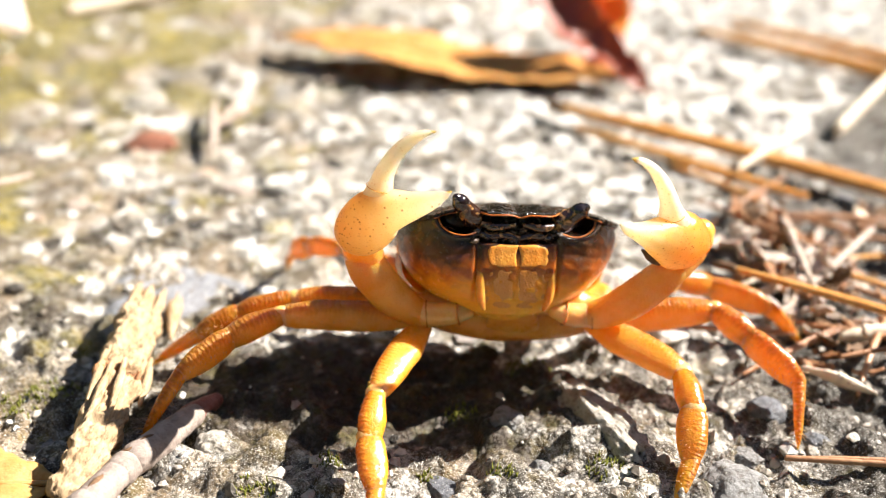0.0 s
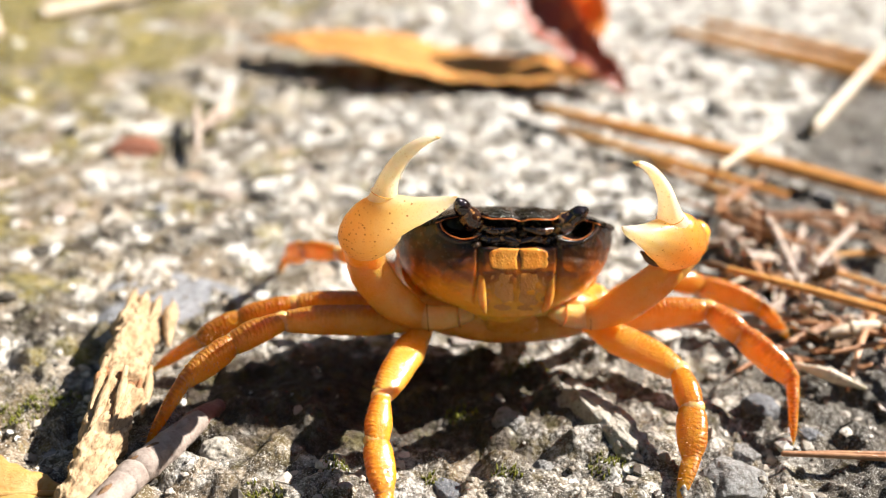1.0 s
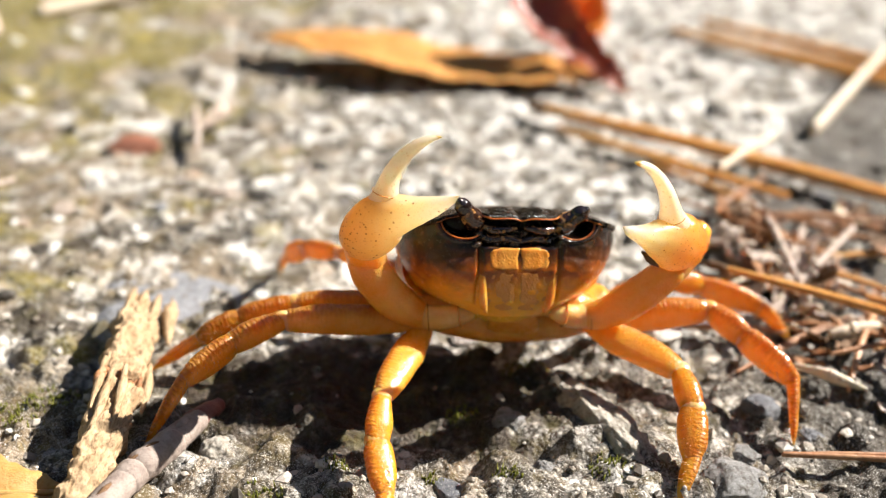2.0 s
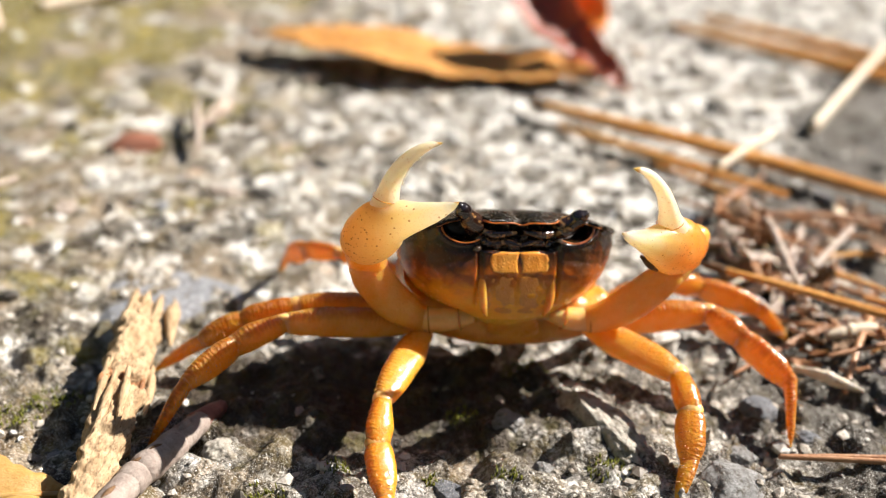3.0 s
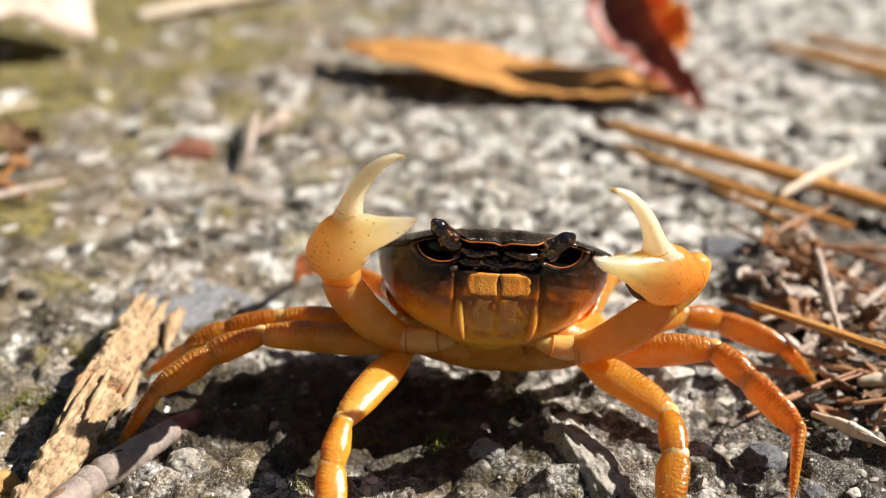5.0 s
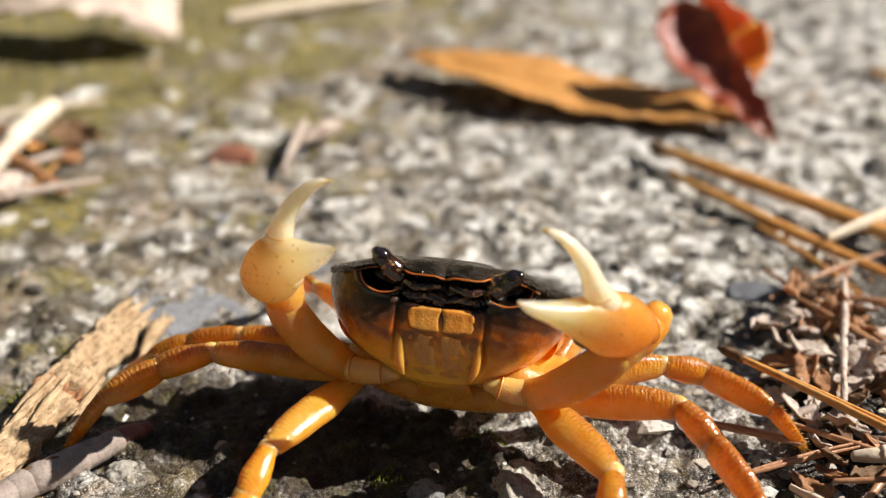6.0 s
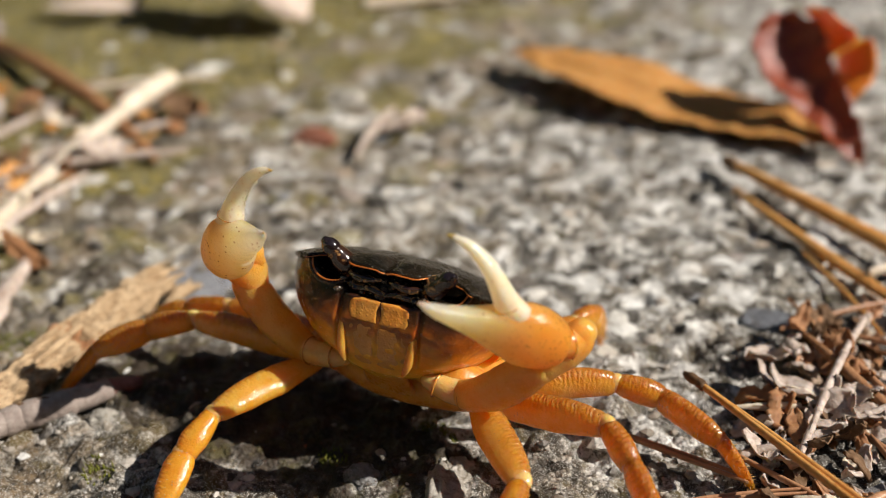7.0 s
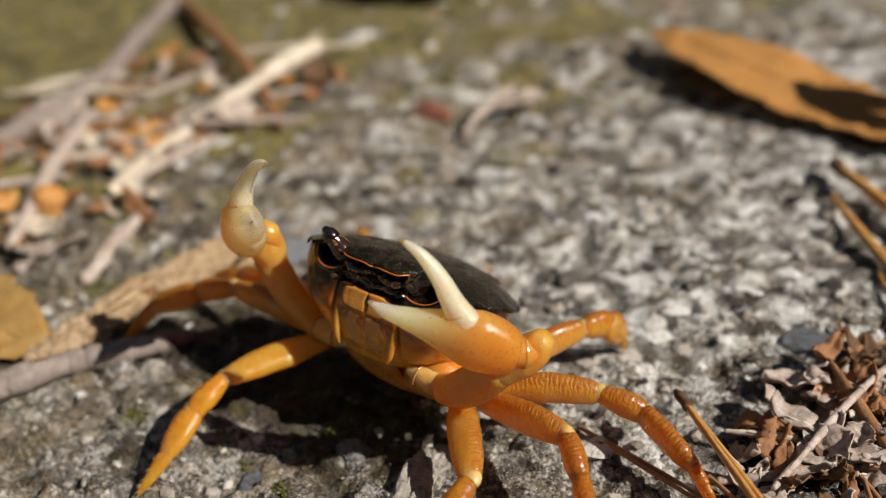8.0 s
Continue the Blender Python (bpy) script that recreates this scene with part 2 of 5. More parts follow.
def ground_material():
    """Weathered mortar with sand and chips of stone; moss in patches."""
    m = Nodes("weathered_mortar")
    at = m.coords(1000)
    here_x = m.math("MULTIPLY", m.axis(at, "X"), m.axis(at, "X"))
    off_y = m.math("SUBTRACT", m.axis(at, "Y"), 150.0)
    reach = m.math("SQRT", m.math("ADD", here_x, m.math("MULTIPLY", off_y, off_y)))
    local = m.ramp(m.math("DIVIDE", reach, 1000.0), (0.12, 1.0), (0.34, 0.0))
    wide = m.ramp(m.math("DIVIDE", reach, 1000.0), (0.24, 1.0), (0.6, 0.0))
    mid = m.noise(at, 0.22, 5, 0.6)
    sand = m.mix((0.19, 0.152, 0.105), (0.62, 0.56, 0.465), m.ramp(mid, (0.42, 0.0), (0.56, 1.0)))
    grain = m.cells(at, 0.75, "Color")
    gray = m.node("ShaderNodeRGBToBW", 0, Color=grain)
    chips = m.ramp(gray, (0.0, (0.04, 0.035, 0.03)), (0.30, (0.18, 0.155, 0.125)), (0.5, (0.42, 0.38, 0.32)), (0.72, (0.66, 0.63, 0.57)), (1.0, (0.86, 0.84, 0.80)))
    c = m.mix(sand, chips, m.ramp(m.noise(at, 0.5, 3), (0.40, 0.1), (0.58, 0.9)))
    stone = m.cells(at, 0.24, "Color")
    sg = m.node("ShaderNodeRGBToBW", 0, Color=stone)
    c = m.mix(c, m.ramp(sg, (0.0, (0.10, 0.10, 0.10)), (1.0, (0.34, 0.335, 0.33))), m.ramp(sg, (0.66, 0.0), (0.70, 0.6)))
    c = m.mix(c, (0.82, 0.79, 0.73), m.ramp(sg, (0.36, 0.8), (0.40, 0.0)))
    # worn pebbles of grey stone flush with the mortar
    lump = m.node("ShaderNodeRGBToBW", 0, Color=m.cells(at, 0.115, "Color"))
    veined = m.mix((0.13, 0.13, 0.135), (0.36, 0.355, 0.35), m.ramp(m.noise(at, 0.5, 4, 0.6, 1.2), (0.35, 0.0), (0.65, 1.0)))
    c = m.mix(c, veined, m.ramp(lump, (0.74, 0.0), (0.75, 0.8)))
    # sand: single grains, pale to dark, with dark gaps between them
    pick = m.node("ShaderNodeRGBToBW", 0, Color=m.cells(at, 1.5, "Color"))
    sandy = m.ramp(pick, (0.15, (0.07, 0.05, 0.03)), (0.35, (0.24, 0.185, 0.125)), (0.55, (0.46, 0.39, 0.30)), (0.75, (0.62, 0.56, 0.46)), (0.9, (0.80, 0.77, 0.70)))
    sandy = m.mix(sandy, (0.05, 0.036, 0.02), m.ramp(m.cells(at, 1.5), (0.48, 0.0), (0.68, 0.8)))
    c = m.mix(c, sandy, m.ramp(m.noise(at, 0.16, 4, 0.6), (0.42, 0.25), (0.56, 0.9)))
    # bare white mortar and dark pits, a few millimetres across
    bare = m.ramp(m.noise(at, 0.25, 4, 0.6, 0.5), (0.49, 0.0), (0.54, 0.92))
    clean = m.math("MINIMUM", m.math("MAXIMUM", m.math("MULTIPLY", m.math("SUBTRACT", m.axis(at, "Y"), 103.0), 0.03), 0.28), 0.92)
    clean = m.math("MAXIMUM", clean, m.math("SUBTRACT", 0.92, local))
    c = m.mix(c, (0.86, 0.83, 0.76), m.math("MULTIPLY", bare, clean))
    fine = m.noise(at, 2.2, 4, 0.65)
    c = m.mix(c, (0.085, 0.060, 0.034), m.ramp(fine, (0.53, 0.0), (0.66, 0.85)))
    # crevices round the chips, then pits with their shade put into the colour, and dirt
    warp = m.tree.nodes.new("ShaderNodeVectorMath")
    warp.operation = "ADD"
    m.put(warp.inputs[0], at)
    m.put(warp.inputs[1], m.node("ShaderNodeTexNoise", 1, Vector=at, Scale=0.8, Detail=2.0))
    edge = m.cells(warp.outputs[0], 0.42, feature="DISTANCE_TO_EDGE")
    c = m.mix(c, (0.055, 0.040, 0.024), m.ramp(edge, (0.02, 0.6), (0.08, 0.0)))
    c = m.mix(c, (0.036, 0.024, 0.012), m.ramp(m.noise(at, 0.33, 4, 0.6, 0.8), (0.53, 0.0), (0.58, 0.94)))
    # dark spots that paint in the shade of open pits, and brown stains
    pit_shade = m.cells(warp.outputs[0], 0.16)
    pit_shade_pick = m.node("ShaderNodeRGBToBW", 0, Color=m.cells(warp.outputs[0], 0.16, "Color"))
    c = m.mix(c, (0.022, 0.017, 0.011), m.math("MULTIPLY", m.ramp(pit_shade, (0.16, 0.95), (0.34, 0.0)), m.ramp(pit_shade_pick, (0.56, 0.0), (0.60, 1.0))))
    # crust of pale lichen and bare sand with ragged edges, dark grime between
    crust = m.noise(at, 0.17, 6, 0.60, 0.4)
    c = m.mix(c, (0.045, 0.036, 0.026), m.ramp(crust, (0.41, 0.94), (0.46, 0.0)))
    c = m.mix(c, (0.84, 0.815, 0.77), m.math("MULTIPLY", m.ramp(crust, (0.52, 0.0), (0.56, 0.88)), clean))
    stain = m.mix((0.21, 0.14, 0.07), (0.13, 0.090, 0.035), m.ramp(m.noise(at, 0.06, 3), (0.42, 0.0), (0.58, 1.0)))
    west = m.math("MULTIPLY", m.math("MINIMUM", m.math("MAXIMUM", m.math("MULTIPLY", m.axis(at, "X"), -0.0022), -0.04), 0.12), local)
    c = m.mix(c, stain, m.ramp(m.math("ADD", m.noise(at, 0.085, 6, 0.7, 0.6), west), (0.51, 0.0), (0.64, 0.8)))
    # grime, sharp dark flecks and dull moss in the rough near mortar
    grime = m.noise(at, 0.75, 9, 0.74)
    close = m.math("MINIMUM", m.math("MAXIMUM", m.math("MULTIPLY", m.math("SUBTRACT", 150.0, m.axis(at, "Y")), 0.03), 0.35), 1.0)
    close = m.math("MULTIPLY", close, m.math("ADD", m.math("MULTIPLY", local, 0.65), 0.35))
    c = m.mix(c, (0.034, 0.024, 0.012), m.math("MULTIPLY", m.ramp(grime, (0.50, 0.0), (0.56, 0.8)), close))
    c = m.mix(c, (0.10, 0.070, 0.018), m.math("MULTIPLY", m.ramp(m.noise(at, 0.20, 7, 0.72), (0.54, 0.0), (0.60, 0.8)), close))
    # dark soil washed in among the litter
    soil = m.math("ADD", m.math("MULTIPLY", m.math("SUBTRACT", m.axis(at, "X"), 40.0), 0.05), m.math("MULTIPLY", m.math("SUBTRACT", m.noise(at, 0.07, 4), 0.5), 2.0))
    soil = m.math("SUBTRACT", soil, m.math("MAXIMUM", 0.0, m.math("MULTIPLY", m.math("SUBTRACT", m.axis(at, "Y"), 156.0), 0.035)))
    c = m.mix(c, (0.03, 0.021, 0.012), m.math("MULTIPLY", m.ramp(soil, (0.0, 0.0), (0.4, 0.9)), local))
    # moss grows in patches, most of it beyond the litter on the far side
    x, y = m.axis(at, "X"), m.axis(at, "Y")
    far = m.math("ADD", m.math("MULTIPLY", x, -0.0055), m.math("MULTIPLY", y, 0.0012))
    damp = m.math("ADD", m.math("MULTIPLY", m.noise(at, 0.055, 5, 0.65), 1.0), m.math("MULTIPLY", m.math("MINIMUM", m.math("MULTIPLY", far, 0.42), 0.42), wide))
    moss = m.mix((0.040, 0.036, 0.002), (0.27, 0.205, 0.010), m.ramp(m.noise(at, 0.3, 5, 0.7), (0.35, 0.0), (0.65, 1.0)))
    c = m.mix(c, moss, m.ramp(damp, (0.72, 0.0), (0.82, 0.95)))
    m.color(c).rough(m.ramp(gray, (0.0, 0.45), (1.0, 0.9)))
    speck = m.noise(at, 5.5, 2, 0.7)
    c = m.mix(c, (0.85, 0.83, 0.78), m.ramp(speck, (0.56, 0.0), (0.66, 0.6)))
    c = m.mix(c, (0.04, 0.03, 0.02), m.ramp(speck, (0.30, 0.5), (0.38, 0.0)))
    # damp soil in the near mortar, darkened and spread to paint in the crab's shadow
    soil_shade_x = m.math("DIVIDE", m.math("ADD", m.axis(at, "X"), 9.0), 30.0)
    soil_shade_y = m.math("DIVIDE", m.math("SUBTRACT", m.axis(at, "Y"), 107.0), 13.0)
    ring = m.math("SQRT", m.math("ADD", m.math("MULTIPLY", soil_shade_x, soil_shade_x), m.math("MULTIPLY", soil_shade_y, soil_shade_y)))
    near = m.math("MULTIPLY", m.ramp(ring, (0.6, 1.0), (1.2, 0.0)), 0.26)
    soil_shade = m.math("ADD", m.noise(at, 0.12, 5, 0.68), near)
    soil_shade_tone = m.mix((0.028, 0.016, 0.007), (0.060, 0.048, 0.008), m.ramp(m.noise(at, 0.35, 4, 0.65), (0.50, 0.0), (0.62, 1.0)))
    c = m.mix(c, soil_shade_tone, m.ramp(soil_shade, (0.54, 0.0), (0.63, 0.86)))
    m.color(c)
    rough_height = m.mix(m.noise(at, 1.3, 6, 0.8), m.ramp(m.cells(at, 1.5), (0.0, 1.0), (0.75, 0.0)), 0.45)
    m.bump(rough_height, 0.9, 0.0008)
    m.set(Specular_IOR_Level=0.4)
    return m.mat


def plant_material(name, a, b, streak=(1, 1, 1), vein=(0.2, 0.1, 0.04), rough=0.6, soak=0.0, gloss=0.3, streaks=0.5):
    """Dry leaf, needle, bark or straw: two tones with streaks and blotches."""
    m = Nodes(name)
    at = m.coords(1000, streak)
    info = m.tree.nodes.new("ShaderNodeObjectInfo").outputs["Random"]
    c = m.mix(a, b, m.ramp(m.noise(at, 0.5, 5, 0.6), (0.3, 0.0), (0.7, 1.0)))
    c = m.mix(c, vein, m.math("MULTIPLY", m.ramp(m.noise(at, 1.8, 5, 0.65), (0.5, 0.0), (0.75, 1.0)), streaks))
    c = m.mix(c, m.mix(c, (0.5, 0.5, 0.5), 1.0, "MULTIPLY"), m.math("MULTIPLY", info, 0.35))
    m.color(c).rough(rough).bump(m.noise(at, 2.0, 5, 0.6), 0.5, 0.0004)
    m.set(Specular_IOR_Level=gloss)
    if soak:
        m.glow_through(soak, (1.0, 0.5, 0.2), 0.001)
    return m.mat


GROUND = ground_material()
LEAF_TAN = plant_material("tan_leaf", (0.52, 0.23, 0.055), (0.64, 0.33, 0.11), (1, 1, 1), (0.28, 0.11, 0.03), 0.5, 0.25)
LEAF_RED = plant_material("red_leaf", (0.20, 0.032, 0.014), (0.32, 0.075, 0.028), (1, 1, 1), (0.11, 0.02, 0.01), 0.30, 0.2, 0.5)
LEAF_ORANGE = plant_material("orange_leaf", (0.62, 0.16, 0.010), (0.78, 0.27, 0.02), (1, 1, 1), (0.34, 0.08, 0.01), 0.35, 0.4, 0.6)
LEAF_PALE = plant_material("pale_leaf", (0.60, 0.46, 0.38), (0.68, 0.56, 0.47), (1, 1, 1), (0.4, 0.26, 0.18), 0.5, 0.1)
LEAF_YELLOW = plant_material("yellow_leaf", (0.40, 0.22, 0.06), (0.52, 0.33, 0.12), (1, 1, 1), (0.36, 0.16, 0.03), 0.5, 0.3)
LEAF_DARK = plant_material("dark_litter", (0.10, 0.055, 0.025), (0.22, 0.12, 0.06), (1, 1, 1), (0.04, 0.02, 0.01), 0.7)
FLAKE = plant_material("dry_flake", (0.34, 0.25, 0.195), (0.66, 0.56, 0.49), (1, 1, 1), (0.15, 0.08, 0.04), 0.6, 0.1)
FLAKE_BROWN = plant_material("brown_flake", (0.25, 0.11, 0.045), (0.40, 0.20, 0.09), (1, 1, 1), (0.12, 0.05, 0.02), 0.6, 0.1)
NEEDLE = plant_material("pine_needle", (0.62, 0.27, 0.06), (0.76, 0.42, 0.14), (0.4, 0.4, 0.4), (0.30, 0.11, 0.025), 0.3, 0.1, 0.5)
NEEDLE_RED = plant_material("red_needle", (0.34, 0.15, 0.07), (0.50, 0.27, 0.14), (0.4, 0.4, 0.4), (0.14, 0.045, 0.02), 0.35, 0.0, 0.5)
STRAW = plant_material("bleached_stem", (0.62, 0.50, 0.36), (0.76, 0.68, 0.56), (0.4, 0.4, 0.4), (0.45, 0.32, 0.2), 0.5, 0.1)
BARK = plant_material("split_wood", (0.34, 0.22, 0.115), (0.60, 0.44, 0.27), (1.6, 0.5, 1.6), (0.09, 0.038, 0.015), 0.75, 0.0, 0.2, 1.0)
TWIG = plant_material("grey_twig_bark", (0.23, 0.18, 0.155), (0.37, 0.31, 0.27), (1, 1, 1), (0.16, 0.09, 0.06), 0.7, 0.0, 0.25)
TWIG_RED = plant_material("red_twig_bark", (0.20, 0.075, 0.06), (0.34, 0.15, 0.12), (1, 1, 1), (0.08, 0.03, 0.02), 0.5)


def stone_material(name, a, b, dirt=(0.07, 0.05, 0.03), grains=0.5):
    """Rough broken stone: two tones, veins, dirt in the hollows, gritty face."""
    m = Nodes(name)
    at = m.coords(1000)
    c = m.mix(a, b, m.ramp(m.noise(at, 0.6, 5, 0.65, 0.8), (0.35, 0.0), (0.65, 1.0)))
    c = m.mix(c, dirt, m.ramp(m.noise(at, 0.9, 5, 0.7), (0.50, 0.0), (0.64, 0.8)))
    grit_tone = m.noise(at, 4.0, 3, 0.7)
    c = m.mix(c, (0.75, 0.72, 0.66), m.ramp(grit_tone, (0.60, 0.0), (0.70, grains)))
    c = m.mix(c, dirt, m.ramp(grit_tone, (0.30, 0.6), (0.40, 0.0)))
    m.color(c).rough(m.ramp(m.noise(at, 1.5, 3), (0.3, 0.55), (0.7, 0.85))).bump(m.noise(at, 1.4, 6, 0.75), 0.9, 0.0008)
    return m.mat


STONE_GREY = stone_material("grey_stone", (0.18, 0.175, 0.17), (0.32, 0.315, 0.31))
STONE_BLUE = stone_material("slate_stone", (0.10, 0.105, 0.12), (0.20, 0.21, 0.235), (0.05, 0.04, 0.03))
STONE_SLATE = stone_material("pale_slate", (0.22, 0.225, 0.245), (0.36, 0.365, 0.39), (0.14, 0.12, 0.10), 0.3)
STONE_PALE = stone_material("pale_stone", (0.38, 0.34, 0.28), (0.60, 0.56, 0.49), (0.16, 0.12, 0.075))
STONE_RED = stone_material("red_stone", (0.26, 0.085, 0.045), (0.40, 0.15, 0.085), (0.09, 0.03, 0.015), 0.1)
MOSS = plant_material("moss", (0.09, 0.10, 0.01), (0.20, 0.20, 0.03), (1, 1, 1), (0.04, 0.04, 0.008), 0.9)

# ---------------------------------------------------------------- mesh helpers, in millimetres
MM = 0.001


def mesh_object(name, verts, faces, material, smooth=True):
    me = bpy.data.meshes.new(name)
    me.from_pydata([tuple(float(c) * MM for c in v) for v in verts], [], faces)
    me.materials.append(material)
    if smooth:
        me.polygons.foreach_set("use_smooth", [True] * len(me.polygons))
    me.update()
    return new(name, me)


def part(name, shape, material, parent, label="", smooth=True):
    """One mesh under a thing or under a part; shape: (verts, faces) in the thing's millimetres."""
    ob = mesh_object(name, *shape, material, smooth)
    ob.parent = parent
    return tagged(ob, label)


def thing(name, shape, material, label, category, at=(0, 0, 0), group="", kind="", smooth=True):
    ob = mesh_object(name, [(v[0] - at[0], v[1] - at[1], v[2] - at[2]) for v in shape[0]], shape[1], material, smooth)
    ob.location = Vector(at) * MM
    return tagged(ob, label, category, group, kind)


def join(*shapes):
    verts, faces = [], []
    for v, f in shapes:
        n = len(verts)
        verts += list(v)
        faces += [tuple(i + n for i in face) for face in f]
    return verts, faces


def spline(values, steps):
    """Catmull-Rom through rows of numbers."""
    p = np.array(values, float)
    p = np.vstack([2 * p[0] - p[1], p, 2 * p[-1] - p[-2]])
    out = []
    for i in range(1, len(p) - 2):
        for s in range(steps):
            t = s / steps
            a, b, c, d = p[i - 1 : i + 3]
            out.append(0.5 * (2 * b + (c - a) * t + (2 * a - 5 * b + 4 * c - d) * t * t + (3 * b - a - 3 * c + d) * t**3))
    out.append(p[-2])
    return np.array(out)


def sweep(rows, side, ring=18, steps=6, power=2.0, lumps=0.0, ends=(True, True), seed=0):
    """A limb: rows of x, y, z, half width along side, half width across. Rounded ends."""
    r = spline(rows, steps)
    r[:, 3:] = np.maximum(r[:, 3:], 0.02)
    path, a, b = r[:, :3], r[:, 3], r[:, 4]
    ways = np.gradient(path, axis=0)
    ways /= np.linalg.norm(ways, axis=1)[:, None]
    u = np.array(side, float)
    rings, near = [], []
    for i in range(len(path)):
        w = ways[i]
        u = u - w * (u @ w)
        u /= np.linalg.norm(u)
        near.append((path[i], u.copy(), np.cross(w, u), a[i], b[i], w))
    stations = []
    if ends[0]:
        for k in (0.08, 0.35, 0.7):
            p, e, f, ra, rb, w = near[0]
            s = math.sqrt(1 - (1 - k) ** 2)
            stations.append((p - w * min(ra, rb) * (1 - k) * 0.8, e, f, ra * s, rb * s))
    stations += [n[:5] for n in near]
    if ends[1]:
        for k in (0.7, 0.35, 0.08):
            p, e, f, ra, rb, w = near[-1]
            s = math.sqrt(1 - (1 - k) ** 2)
            stations.append((p + w * min(ra, rb) * (1 - k) * 0.8, e, f, ra * s, rb * s))
    verts, faces = [], []
    for p, e, f, ra, rb in stations:
        for j in range(ring):
            t = 2 * math.pi * j / ring
            c, s = math.cos(t), math.sin(t)
            v = p + e * ra * math.copysign(abs(c) ** (2 / power), c) + f * rb * math.copysign(abs(s) ** (2 / power), s)
            if lumps:
                q = Vector(v) * 0.35 + Vector((seed, 0, 0))
                v = v + (e * c + f * s) * lumps * (noise.noise(q) + 0.5 * noise.noise(q * 2.7))
            verts.append(tuple(v))
    n = len(stations)
    for i in range(n - 1):
        for j in range(ring):
            k = (j + 1) % ring
            faces.append((i * ring + j, i * ring + k, (i + 1) * ring + k, (i + 1) * ring + j))
    faces.append(tuple(reversed(range(ring))))
    faces.append(tuple((n - 1) * ring + j for j in range(ring)))
    return verts, faces


def cone(base, tip, radius, sides=5):
    b, t = Vector(base), Vector(tip)
    w = (t - b).normalized()
    e = w.orthogonal().normalized()
    f = w.cross(e)
    verts = [tuple(b + (e * math.cos(2 * math.pi * i / sides) + f * math.sin(2 * math.pi * i / sides)) * radius) for i in range(sides)]
    verts.append(tuple(t))
    return verts, [(i, (i + 1) % sides, sides) for i in range(sides)] + [tuple(reversed(range(sides)))]


def grid_solid(top, bottom):
    """A closed sheet: two arrays (rows, columns, 3) of places, outer and inner face."""
    n, m = top.shape[:2]
    verts = [tuple(v) for v in top.reshape(-1, 3)] + [tuple(v) for v in bottom.reshape(-1, 3)]
    o, faces = n * m, []
    for i in range(n - 1):
        for j in range(m - 1):
            a = i * m + j
            faces.append((a, a + 1, a + m + 1, a + m))
            faces.append((o + a + m, o + a + m + 1, o + a + 1, o + a))
    rim = [j for j in range(m)] + [i * m + m - 1 for i in range(1, n)] + [(n - 1) * m + j for j in range(m - 2, -1, -1)] + [i * m for i in range(n - 2, 0, -1)]
    for a, b in zip(rim, rim[1:] + rim[:1]):
        faces.append((b, a, o + a, o + b))
    return verts, faces


def chunk(centre, size, seed, turn=0.0, lumps=0.3, rough=2, flat=0.0):
    """A broken stone: a faceted, noisy ball, cut flat on top by the share flat."""
    bm = bmesh.new()
    bmesh.ops.create_icosphere(bm, subdivisions=rough, radius=1.0)
    r = random.Random(seed)
    cuts = [Vector((r.gauss(0, 1), r.gauss(0, 1), r.gauss(0, 0.7))).normalized() for _ in range(7)]
    verts = []
    ca, sa = math.cos(turn), math.sin(turn)
    for v in bm.verts:
        p = v.co.copy()
        for c in cuts:
            d = p.dot(c) - 0.72
            if d > 0:
                p -= c * d * 0.9
        q = p * 1.4 + Vector((seed * 3.1, 0, 0))
        p *= 1 + lumps * (noise.noise(q) * 0.6 + noise.noise(q * 2.6) * 0.35 + noise.noise(q * 6.1) * 0.2 + noise.noise(q * 13.0) * 0.12)
        if flat:
            p.z = min(p.z, 1 - flat)
        x, y, z = p.x * size[0], p.y * size[1], p.z * size[2]
        verts.append((centre[0] + x * ca - y * sa, centre[1] + x * sa + y * ca, centre[2] + z))
    faces = [tuple(v.index for v in f.verts) for f in bm.faces]
    bm.free()
    return verts, faces


# ---------------------------------------------------------------- ground


TABLES = {}


def lattice(seed):
    if seed not in TABLES:
        TABLES[seed] = np.random.RandomState(seed).rand(256, 256)
    return TABLES[seed]


def value_noise(x, y, table):
    xi, yi = np.floor(x).astype(int), np.floor(y).astype(int)
    fx, fy = x - xi, y - yi
    fx, fy = fx * fx * (3 - 2 * fx), fy * fy * (3 - 2 * fy)
    at = lambda i, j: table[i % 256, j % 256]
    top = at(xi, yi) * (1 - fx) + at(xi + 1, yi) * fx
    low = at(xi, yi + 1) * (1 - fx) + at(xi + 1, yi + 1) * fx
    return top * (1 - fy) + low * fy - 0.5


def cell_noise(x, y, seed):
    """Distance to the nearest of scattered points, and that point's own number."""
    a, b, c = lattice(seed), lattice(seed + 1), lattice(seed + 2)
    xi, yi = np.floor(x).astype(int), np.floor(y).astype(int)
    best, tag = np.full(x.shape, 9.0), np.zeros(x.shape)
    for i in (-1, 0, 1):
        for j in (-1, 0, 1):
            u, v = xi + i, yi + j
            d = np.hypot(u + a[u % 256, v % 256] - x, v + b[u % 256, v % 256] - y)
            closer = d < best
            best = np.where(closer, d, best)
            tag = np.where(closer, c[u % 256, v % 256], tag)
    return best, tag


